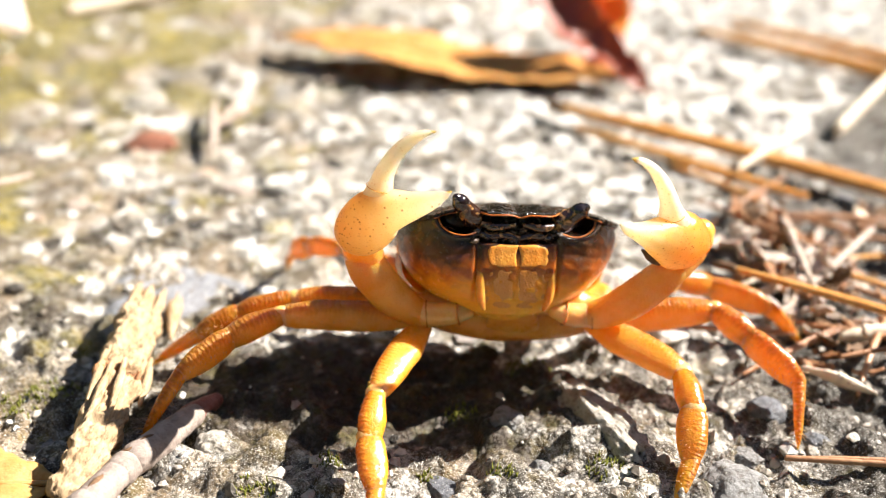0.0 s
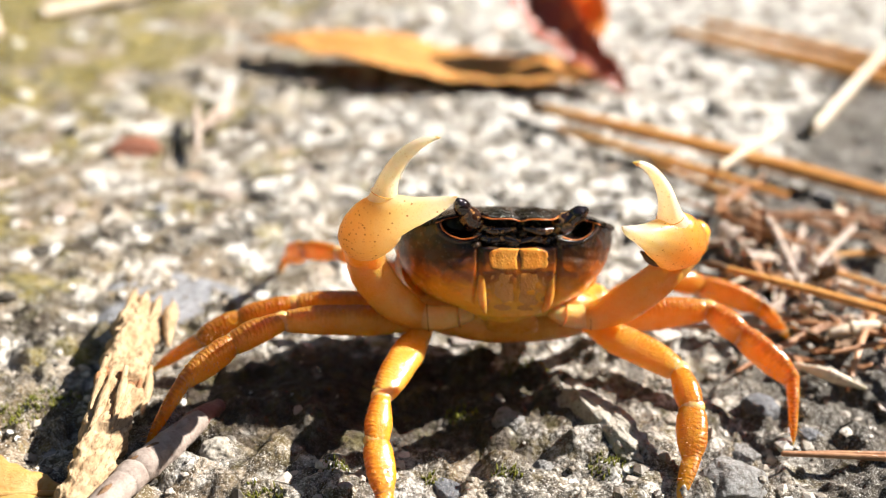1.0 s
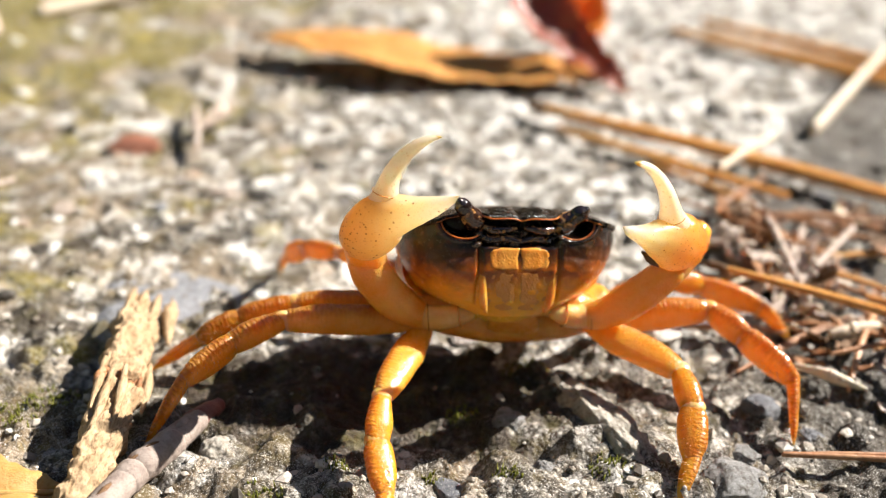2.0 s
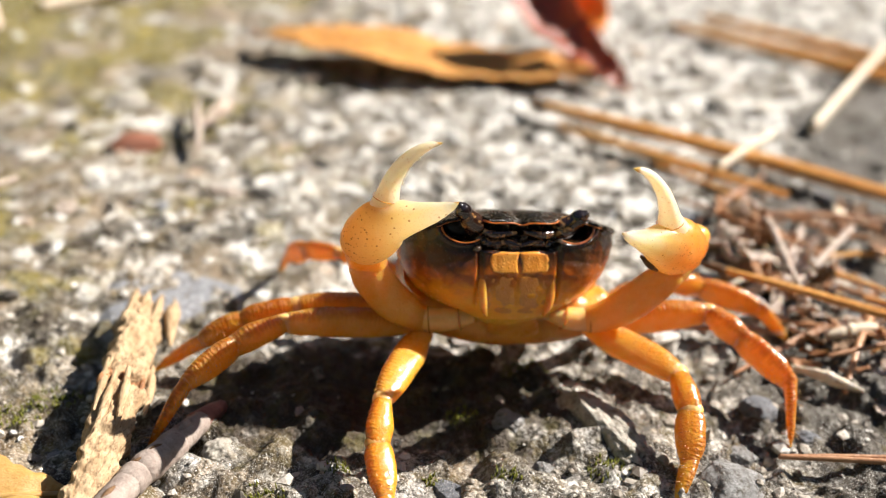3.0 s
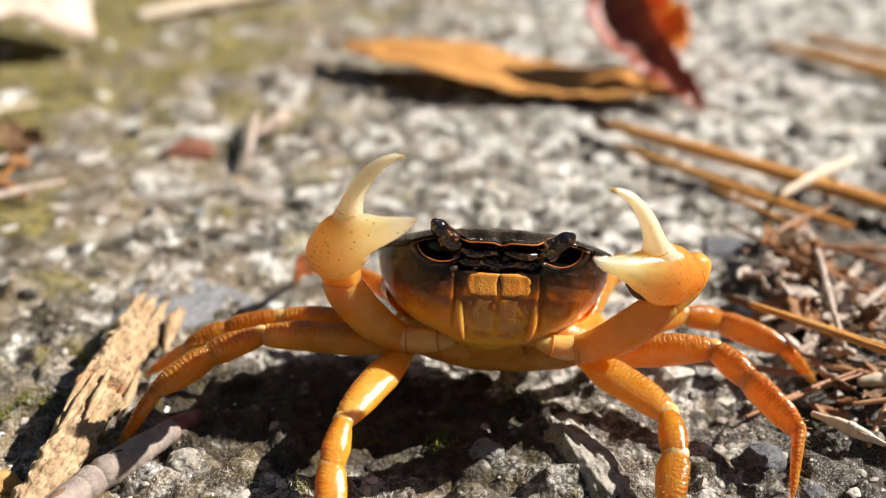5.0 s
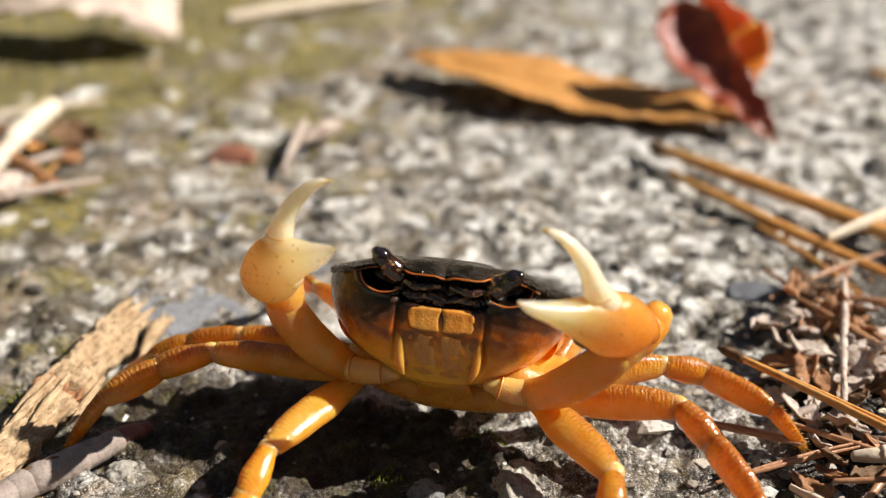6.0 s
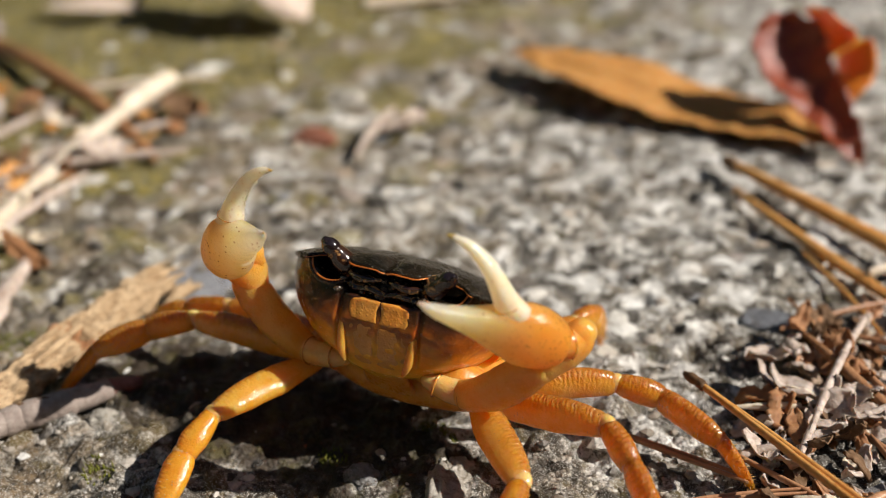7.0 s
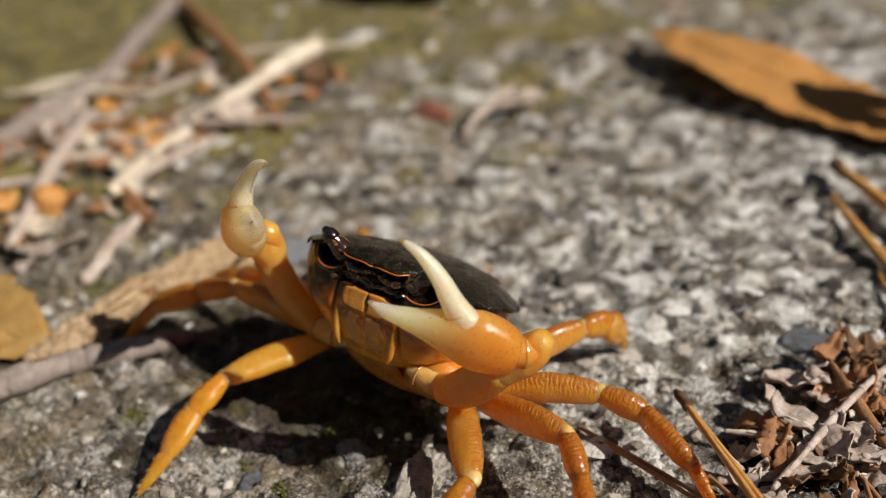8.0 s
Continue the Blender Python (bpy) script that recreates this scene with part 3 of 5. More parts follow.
def relief(x, y):
    """Height of the mortar in millimetres at x, y in millimetres."""
    h = 2.2 * value_noise(x / 21, y / 21, lattice(1)) + 1.3 * value_noise(x / 8.3 + 5, y / 8.3, lattice(2))
    calm = 1 - 0.55 * np.clip((y - 116) / 22, 0, 1)
    f = 1.1 * (0.5 - 2 * np.abs(value_noise(x / 4.4, y / 4.4 + 9, lattice(3)))) + 0.7 * value_noise(x / 2.4, y / 2.4, lattice(5)) + 0.75 * value_noise(x / 1.15, y / 1.15, lattice(4))
    wx, wy = 1.2 * value_noise(x / 2.2, y / 2.2, lattice(6)), 1.2 * value_noise(x / 2.2 + 31, y / 2.2, lattice(7))
    f += 1.1 * (cell_noise((x + wx) / 7.5, (y + wy) / 7.5, 41)[1] - 0.5) + 0.35 * (cell_noise((x + wx) / 1.9, (y + wy) / 1.9, 51)[1] - 0.5)
    d, tag = cell_noise(x / 5.5 + 0.25 * value_noise(x / 2, y / 2, lattice(8)), y / 5.5, 11)
    f += np.where(tag > 0.6, 1.0 * np.clip(0.55 - d, 0, 0.25) / 0.25 * (0.4 + tag), 0)
    d2, tag2 = cell_noise(x / 1.9, y / 1.9, 21)
    f += np.where(tag2 > 0.45, 0.45 * np.sqrt(np.clip(0.5 - d2, 0, 0.5)), 0)
    h += f * calm
    d3, tag3 = cell_noise(x / 9.0, y / 9.0, 31)
    h -= np.where(tag3 > 0.72, 1.6 * np.clip(0.28 - d3, 0, 0.28) / 0.28, 0)
    fade = np.clip((900 - np.hypot(x, y - 130)) / 600, 0, 1)
    return (h - 0.6) * fade


def spread(low, high, fine, step, limit):
    """Coordinates that lie close between low and high and widen outwards to the limit."""
    inner = list(np.arange(low, high + fine, fine))
    up, d = [inner[-1]], fine
    while up[-1] < limit:
        d = d * 1.055 if d < step else d * 1.35
        up.append(up[-1] + d)
    down, d = [inner[0]], fine
    while down[-1] > -limit:
        d = d * 1.055 if d < step else d * 1.35
        down.append(down[-1] - d)
    return np.array(down[:0:-1] + inner + up[1:])


def ground():
    xs = spread(-60, 70, 0.4, 8, 60000)
    ys = spread(76, 180, 0.4, 8, 60000)
    gx, gy = np.meshgrid(xs, ys)
    gz = relief(gx, gy)
    verts = np.stack([gx, gy, gz], -1).reshape(-1, 3) * MM
    n, m = gx.shape
    i = (np.arange(n - 1)[:, None] * m + np.arange(m - 1)[None, :]).ravel()
    quads = np.stack([i, i + 1, i + m + 1, i + m], -1)
    me = bpy.data.meshes.new("ground")
    me.from_pydata(verts.tolist(), [], quads.tolist())
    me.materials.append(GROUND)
    me.polygons.foreach_set("use_smooth", [True] * len(me.polygons))
    me.update()
    return tagged(new("ground", me), "weathered grey mortar ground with grit, chips and moss", "ground", kind="structure")


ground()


def floor_at(x, y):
    return float(relief(np.array([float(x)]), np.array([float(y)]))[0])


# ---------------------------------------------------------------- unseen ring in foliage colour, added to block low sky and deepen shadows


def sky_block_ring():
    verts, faces, n = [], [], 180
    for k in range(n):
        a = 2 * math.pi * k / n
        rad = 6000 + 500 * noise.noise(Vector((math.cos(a) * 3, math.sin(a) * 3, 1)))
        top = 3900 + 500 * noise.noise(Vector((math.cos(a) * 5, math.sin(a) * 5, 4))) + 500 * noise.noise(Vector((math.cos(a) * 19, math.sin(a) * 19, 4)))
        c, d = math.cos(a), math.sin(a)
        verts += [(rad * c, rad * d, -5), (rad * 0.97 * c, rad * 0.97 * d, top), (rad * 1.05 * c, rad * 1.05 * d, top), (rad * 1.1 * c, rad * 1.1 * d, -5)]
    for k in range(n):
        a, b = 4 * k, 4 * ((k + 1) % n)
        faces += [(a, b, b + 1, a + 1), (a + 1, b + 1, b + 2, a + 2), (a + 2, b + 2, b + 3, a + 3)]
    return thing("backdrop", (verts, faces), SKY_BLOCK, "unseen dark green ring added to block low sky light", "backdrop", kind="structure")


SKY_BLOCK = plant_material("sky_block_foliage", (0.030, 0.040, 0.012), (0.075, 0.085, 0.03), (0.004, 0.004, 0.004), (0.02, 0.015, 0.008), 0.9)
sky_block_ring()

# ---------------------------------------------------------------- crab
CRAB = (9.0, 113.0, 0.0)
crab = tagged(new("crab"), "orange freshwater crab with a black back, pale claws raised in threat", "crab")
crab.location = Vector(CRAB) * MM


# the body's own axes: x to the crab's left, y to its back, z up; origin in the middle of its front margin
body_x = Vector((0.985, 0.150, -0.070)).normalized()
body_y = Vector((-0.13, 0.93, -0.335))
body_y = (body_y - body_x * body_y.dot(body_x)).normalized()
body_z = body_x.cross(body_y)
BODY = Matrix((body_x, body_y, body_z)).transposed().to_4x4()
BODY.translation = (Vector((9.2, 109.2, 24.6)) - Vector(CRAB)) * MM


def body_part(name, shape, material, label="", parent=None):
    ob = part(name, shape, material, parent or crab, label)
    if parent is None:
        ob.matrix_local = BODY
    return ob


def table(x, xs, ys):
    return np.interp(x, xs, ys)


def soft(x):
    x = np.clip(x, 0, 1)
    return x * x * (3 - 2 * x)


def half_width(y):
    return table(y, [-1, 0, 2, 5, 9, 13, 17, 20, 22], [10.0, 10.2, 11.8, 13.6, 14.4, 13.4, 10.8, 7.6, 5.4])


def back_height(x, y):
    w = half_width(y)
    u = np.clip(np.abs(x) / w, 0, 1)
    dome = table(y, [-1, 0, 3, 8, 14, 19, 22], [0.0, 0.25, 0.85, 1.1, 0.6, -0.5, -2.0])
    a = np.abs(x)
    z = -0.8 * u**2.5 + dome * (1 - u**2.8) - 0.09 * y - 0.11 * np.clip(y, 0, 30) * u**2.2
    z -= 0.35 * soft((5.0 - a) / 1.6) * np.exp(-((np.clip(y, 0, 30) / 2.4) ** 2))
    z -= 0.5 * np.exp(-((x / 0.7) ** 2)) * np.exp(-(((y - 1.5) / 2.2) ** 2))
    z += 0.35 * np.exp(-(((np.abs(x) - 2.4) / 1.5) ** 2) - ((y - 2.0) / 1.3) ** 2)
    z += 0.85 * np.exp(-((np.clip(y, 0, 30) / 11.0) ** 2))
    z -= 0.35 * np.exp(-(((np.abs(x) - 5.2) / 0.8) ** 2) - ((y - 9.0) / 4.0) ** 2)
    return z


def front_line(x):
    """How far back the front margin lies at x."""
    a = np.abs(x)
    return table(a, [0, 0.5, 2.2, 4.2, 5.0, 7.0, 9.0, 9.8, 11.7], [0.15, -0.25, -0.55, -0.3, 1.0, 2.0, 1.6, 0.6, 0.9])


def build_carapace():
    u = np.linspace(-1, 1, 121)
    v = np.linspace(0, 1, 70) ** 1.3
    uu, vv = np.meshgrid(u, v)
    y0 = 22 * vv
    x = uu * half_width(y0)
    y = y0 + front_line(x) * (1 - vv) ** 4
    z = back_height(x, y0)
    top = np.stack([x, y, z], -1)
    low = top.copy()
    low[..., 2] -= 0.55
    low[..., 0] *= 0.99
    return top, low


cara_top, cara_low = build_carapace()
carapace = body_part("carapace", grid_solid(cara_top, cara_low), CARAPACE, "black-brown pitted carapace, wet and glossy")

# orange rim along the front margin
rim_rows = [(x, float(front_line(np.array(x))) - 0.1, float(back_height(np.array(x), np.array(0.0))) - 0.40, 0.10 if abs(x) < 4.8 else 0.06, 0.12 if abs(x) < 4.8 else 0.08) for x in np.linspace(-10.2, 10.2, 49)]
body_part("front_rim", sweep(rim_rows, (0, 0, 1), 8, 3), RIM_SHELL, "orange rim of the front margin", carapace)
for s in (-1, 1):
    edge = [(s * float(half_width(np.array(y))) * 0.998, y, float(back_height(np.array(half_width(np.array(y))), np.array(y))) - 0.25, 0.16, 0.3) for y in np.linspace(1.0, 14, 14)]
    body_part("side_rim", sweep(edge, (1, 0, 0), 8, 3), CARAPACE, "", carapace)


def cheek_width(z):
    return table(z, [-14, -13, -12, -10.5, -9, -7, -5, -3, -1, 0.5], [2.5, 5.0, 7.2, 9.8, 11.6, 13.0, 13.8, 14.1, 13.9, 13.5])


def face_depth(x, z):
    """How far behind the front margin the face lies."""
    w = cheek_width(z)
    r = np.clip(np.abs(x) / w, 0, 1)
    bulge = table(z, [-14, -8, -4, 0], [2.4, 2.8, 4.0, 5.2])
    y = 8.5 * (1 - np.sqrt(np.clip(1 - r**bulge, 0, 1)))
    y += table(z, [-14, -12, -10, -6, -3, 0], [4.5, 1.6, 0.4, -0.3, 0.0, 0.7])
    a = np.abs(x)
    # eye sockets
    o = ((a - 6.9) / 2.55) ** 2 + ((z + 0.35) / 1.75) ** 2
    y += 2.6 * soft((1.15 - o) / 0.7)
    # ridge below each socket
    y -= 0.35 * np.exp(-(((o - 1.5) / 0.25) ** 2)) * (z < 0.2)
    # mouth frame under the front, rugged
    e = soft((5.1 - a) / 0.8) * soft((z + 3.3) / 0.6)
    y += 1.15 * e
    # groove beside the mouth plates
    y += 0.45 * np.exp(-(((a - 4.95) / 0.3) ** 2)) * soft((z + 11) / 2) * soft((-2.5 - z) / 1)
    # swelling of the cheeks and the furrow across them
    y -= 0.7 * np.exp(-(((a - 8.3) / 2.6) ** 2) - ((z + 6.5) / 2.6) ** 2)
    y += 0.08 * np.exp(-(((z + 3.6 + 0.12 * a) / 0.35) ** 2)) * soft((a - 5) / 1)
    return y


def build_face():
    v = np.linspace(0, 1, 96)
    u = np.linspace(-1, 1, 161)
    uu, vv = np.meshgrid(u, v)
    side = np.abs(uu) * 13.7
    brow = back_height(side, 8.5 * (1 - np.sqrt(np.clip(1 - np.abs(uu) ** 5.2, 0, 1)))) - 0.35
    z = brow - (13.7 + brow) * vv
    x = uu * cheek_width(z)
    y = face_depth(x, z)
    bumps = np.array([[noise.noise(Vector((float(p), float(q) * 1.3, 3.0)) * 1.1) for p, q in zip(r, s)] for r, s in zip(x, z)])
    rug = soft((5.0 - np.abs(x)) / 0.8) * soft((z + 3.2) / 0.5)
    y = y + bumps * (0.08 + 0.9 * rug)
    front = np.stack([x, y, z], -1)
    back = np.stack([x * 0.8, np.full_like(x, 8.0), z * 0.8 - 2.2], -1)
    return grid_solid(front[::-1], back[::-1])


face = body_part("face", build_face(), FACE, "dark brown face fading to amber cheeks")

# underside behind the face
def build_underside():
    """The body behind the face, closed up to the rim of the carapace."""
    rows, ring = [], 44
    for y in np.linspace(7.6, 21.8, 22):
        w = float(half_width(np.array(y))) * (0.955 if y > 9 else 0.92)
        top = float(back_height(np.array(w), np.array(y))) - 0.2
        low = float(table(y, [4, 7, 12, 17, 20, 22], [-12.2, -12.6, -11.2, -8.2, -5.6, -3.4]))
        rows.append([(w * math.copysign(abs(math.cos(t)) ** 0.86, math.cos(t)), y, (top + low) / 2 + (top - low) / 2 * math.copysign(abs(math.sin(t)) ** 0.86, math.sin(t))) for t in (2 * math.pi * j / ring for j in range(ring))])
    verts = [v for row in rows for v in row]
    faces = [(i * ring + j, i * ring + (j + 1) % ring, (i + 1) * ring + (j + 1) % ring, (i + 1) * ring + j) for i in range(len(rows) - 1) for j in range(ring)]
    faces += [tuple(range(ring)), tuple(reversed(range((len(rows) - 1) * ring, len(rows) * ring)))]
    return verts, faces


body_part("underside", build_underside(), FACE, "amber sides and underside")



def mouth_plate(x0, x1, z0, z1, y, taper=0.0, lift=0.55, power=4.0, skew=0.0):
    """A domed plate of the mouth, between x0..x1 and z0..z1, standing out towards -y."""
    v, u = np.linspace(-1, 1, 21), np.linspace(-1, 1, 19)
    uu, vv = np.meshgrid(u, v)
    zc, zh, xc, xh = (z0 + z1) / 2, (z1 - z0) / 2, (x0 + x1) / 2, (x1 - x0) / 2
    # rounded outer corners, straight seams
    b = vv * np.sqrt(1 - 0.10 * uu**2)
    side = np.clip(uu * np.sign(xc), 0, 1)
    a = uu * (1 - 0.16 * side * np.abs(vv) ** 3)
    z = zc + zh * b - zh * 0.16 * side**2 * np.sign(vv) * np.abs(vv)
    x = xc + xh * a * (1 + taper * b) + skew * b + 0.12 * np.sin(vv * 2.2 + xc)
    edge = np.maximum(np.abs(uu), np.abs(vv))
    h = lift * (1 - edge**power) ** 0.5
    yy = face_depth(x, np.minimum(z, -4.3)) + y - h + 0.06 * np.exp(-(((uu - 0.5 * np.sign(xc)) / 0.2) ** 2))
    front = np.stack([x, yy, z], -1)
    back = np.stack([x, np.full_like(x, y + 1.5), z], -1)
    return grid_solid(front, back)


for s in (-1, 1):
    lo, hi = (0.02, 3.75) if s > 0 else (-3.75, -0.02)
    upper = body_part("mouth_plate", mouth_plate(lo, hi, -5.98, -3.2, 0.16, 0.02, 0.24, 8.0), MOUTH_SHELL, "pale amber mouth plate with pits")
    lo, hi = (0.02, 3.85) if s > 0 else (-3.85, -0.02)
    body_part("mouth_plate", mouth_plate(lo, hi, -11.4, -5.96, 0.16, -0.04, 0.18, 9.0, -0.1 * s), MOUTH_LONG, "long pale amber mouth plate")
    rod = [(s * 4.2, 0.9, -3.4, 0.22, 0.4), (s * 4.3, 0.45, -5.6, 0.45, 0.45), (s * 4.35, 0.4, -8.0, 0.55, 0.5), (s * 4.1, 0.5, -10.0, 0.5, 0.45), (s * 3.7, 0.8, -11.2, 0.25, 0.3)]
    body_part("mouth_rod", sweep(rod, (1, 0, 0), 14, 6), BELLY_SHELL)
    # antennae folded under the front, and the fringe over the gill opening
    body_part("antenna", sweep([(s * 4.4, 0.6, -0.9, 0.35, 0.3), (s * 3.2, 0.15, -1.15, 0.5, 0.4), (s * 1.6, 0.1, -1.0, 0.4, 0.35), (s * 0.6, 0.4, -0.9, 0.2, 0.2)], (0, 0, 1), 10, 5, lumps=0.12), STALK)
    body_part("mouth_frame", sweep([(s * 5.0, 1.0, -2.0, 0.3, 0.3), (s * 3.4, 0.75, -2.35, 0.42, 0.4), (s * 1.7, 0.65, -2.2, 0.45, 0.45), (s * 0.1, 0.5, -2.55, 0.35, 0.35)], (0, 0, 1), 10, 5, lumps=0.25), STALK)
    # solid black plug, painting in the shade of the gill hole
    body_part("gill_shade", sweep([(s * 3.7, 0.15, -2.55, 0.1, 0.1), (s * 3.7, 0.5, -2.5, 0.5, 0.42), (s * 3.7, 1.0, -2.4, 0.5, 0.42)], (1, 0, 0), 10, 4), EYE_BLACK, "black plug that paints the shade in the opening beside the mouth")
    # knobbed ridges round the folded feelers
    q = random.Random(5 + s)
    knobs = []
    for k in range(34):
        x, z = s * q.uniform(0.2, 5.6), q.uniform(-3.0, -0.9)
        y = float(face_depth(np.array(x), np.array(z))) - 0.25
        e, r0 = q.uniform(-0.5, 0.5), q.uniform(0.14, 0.36)
        knobs.append(sweep([(x - r0 * 1.3, y + 0.2, z - e * r0, r0 * 0.5, r0 * 0.5), (x, y - q.uniform(0, 0.35), z, r0, r0), (x + r0 * 1.3, y + 0.2, z + e * r0, r0 * 0.5, r0 * 0.5)], (0, 0, 1), 8, 3, lumps=0.06))
    body_part("face_ridge", join(*knobs), RIDGE, "wet black knobs and ridges under the front")
    # beaded lower rim of the eye socket
    rim, beads = [], []
    for k in range(25):
        t = math.radians(172 + 196 * k / 24)
        x, z = 6.9 + 2.65 * math.cos(t), -0.3 + 1.85 * math.sin(t)
        y = float(face_depth(np.array(6.9 + 3.0 * math.cos(t)), np.array(-0.3 + 2.15 * math.sin(t)))) - 0.05
        rim.append((s * x, y, z, 0.07, 0.10))
        beads.append((s * x, y - 0.10, z))
    socket = body_part("socket_rim", sweep(rim, (0, 1, 0), 8, 2), RIM_SHELL, "orange beaded rim of the eye socket")
    body_part("bead_row", join(*[sweep([(x, y - 0.05, z, 0.09, 0.09), (x, y + 0.08, z, 0.09, 0.09)], (1, 0, 0), 6, 1) for x, y, z in beads]), RIM_SHELL, "", socket)


def to_crab(points):
    return [(p[0] - CRAB[0], p[1] - CRAB[1], p[2] - CRAB[2], *p[3:]) for p in points]


def limb(name, rows, side, material, parent, label="", ring=18, **more):
    """A swept limb that knows, at each point, how far along it and how near its upper edge it lies."""
    shape = sweep(to_crab(rows), side, ring=ring, **more)
    ob = part(name, shape, material, parent, label)
    v = np.array(shape[0]).reshape(-1, ring, 3)
    far = np.concatenate([[0], np.cumsum(np.linalg.norm(np.diff(v.mean(1), axis=0), axis=1))])
    turn = np.cos(2 * np.pi * np.arange(ring) / ring)
    spot = np.zeros((len(v), ring, 3))
    spot[..., 0], spot[..., 1], spot[..., 2] = far[:, None], turn[None, :], far[:, None] / far[-1]
    ob.data.attributes.new("limb", "FLOAT_VECTOR", "POINT").data.foreach_set("vector", spot.ravel().astype(np.float32))
    return ob


def crease(centre, axis, radii, share, start, material, parent, size=0.13, up=(0, 0, 1)):
    """A thin brown fold round a joint, over a share of the turn."""
    c, w = Vector(centre), Vector(axis).normalized()
    e = (Vector(up) - w * w.dot(Vector(up))).normalized()
    f = w.cross(e)
    rows = []
    for k in range(17):
        a = start + 2 * math.pi * share * k / 16
        rows.append((*(c + e * math.cos(a) * radii[0] + f * math.sin(a) * radii[1]), size, size * 0.8))
    return limb("joint_fold", rows, w, material, parent, ring=6, steps=2)


limb("belly", [(-3.0, 113.5, 10.2, 2.0, 2.6), (1.0, 113.6, 9.6, 3.2, 4.6), (9.0, 114.2, 9.0, 3.6, 5.6), (17.0, 115.4, 8.8, 3.2, 4.8), (21.0, 116.2, 9.4, 2.0, 2.8)], (0, 0, 1), BELLY_SHELL, crab, "amber belly plates", ring=28, lumps=0.25)
limb("abdomen", [(8.8, 107.9, 14.0, 1.6, 0.4), (8.9, 108.0, 12.4, 2.7, 0.6), (9.0, 108.9, 9.8, 3.3, 0.7), (9.2, 111.0, 7.0, 3.4, 0.8), (9.6, 114.0, 5.6, 3.6, 0.8), (10.0, 117.0, 6.0, 3.4, 0.7)], (1, 0, 0), BELLY_SHELL, crab, "smooth amber abdomen folded under the body", ring=24, power=2.6, lumps=0.1)
for s_x, y0 in ((-1, 108.0), (1, 109.0)):
    for k in range(3):
        x0, z0 = 8.9 + s_x * (3.0 + 0.4 * k), 12.6 - 1.9 * k
        limb("sternum_plate", [(x0, y0 + 0.3 + 1.0 * k, z0, 1.0, 0.5), (x0 + s_x * 2.4, y0 + 0.9 + 1.0 * k, z0 - 0.5, 1.15, 0.7), (x0 + s_x * 5.2, y0 + 2.0 + 1.2 * k, z0 - 0.9, 0.9, 0.6)], (0, 0, 1), BELLY_SHELL, crab, ring=16, power=2.8, lumps=0.08)
for a, b in (((2.6, 109.8, 12.4), (-2.2, 110.8, 11.0)), ((14.6, 110.8, 11.8), (19.4, 112.4, 10.6))):
    limb("arm_socket", [(*a, 1.6, 1.6), (*[(p + q) / 2 for p, q in zip(a, b)], 2.3, 2.2), (*b, 1.7, 1.7)], (0, 0, 1), BELLY_SHELL, crab, ring=16, lumps=0.2)

# eyes on their stalks
for base, tip in (((4.0, 109.8, 23.7), (1.4, 108.7, 27.5)), ((13.9, 111.0, 22.9), (17.3, 110.9, 25.6))):
    b, t = Vector(base), Vector(tip)
    q = lambda k: tuple(b.lerp(t, k))
    stalk = limb("eyestalk", [(*q(-0.05), 0.9, 0.9), (*q(0.12), 1.42, 1.38), (*q(0.32), 1.34, 1.3), (*q(0.5), 1.12, 1.1), (*q(0.66), 1.04, 1.02)], (0, 0, 1), STALK, crab, "mottled brown eyestalk", lumps=0.10)
    limb("cornea", [(*q(0.58), 1.03, 1.01), (*q(0.72), 1.06, 1.04), (*q(0.86), 0.88, 0.86), (*q(0.95), 0.52, 0.5)], (0, 0, 1), EYE_BLACK, stalk, "dark glossy eye")


def bristles(rows, spread_mm, count, seed, parent):
    """Short stiff hairs along a leg joint's edges."""
    r = random.Random(seed)
    path = spline([p[:5] for p in to_crab(rows)], 8)
    shapes = []
    for _ in range(count):
        i = r.randrange(2, len(path) - 2)
        c, w = Vector(path[i][:3]), Vector(path[i + 1][:3]) - Vector(path[i - 1][:3])
        w.normalize()
        e = w.cross(Vector((r.gauss(0, 1), r.gauss(0, 1), r.gauss(0, 1)))).normalized()
        rad = min(path[i][3], path[i][4]) * 1.02
        base = c + e * rad * 0.9
        tip = c + e * (rad + spread_mm * r.uniform(0.5, 1.2)) + w * spread_mm * 0.6
        shapes.append(cone(base, tip, 0.05, 3))
    return part("bristles", join(*shapes), HAIR, parent, "fine pale bristles")


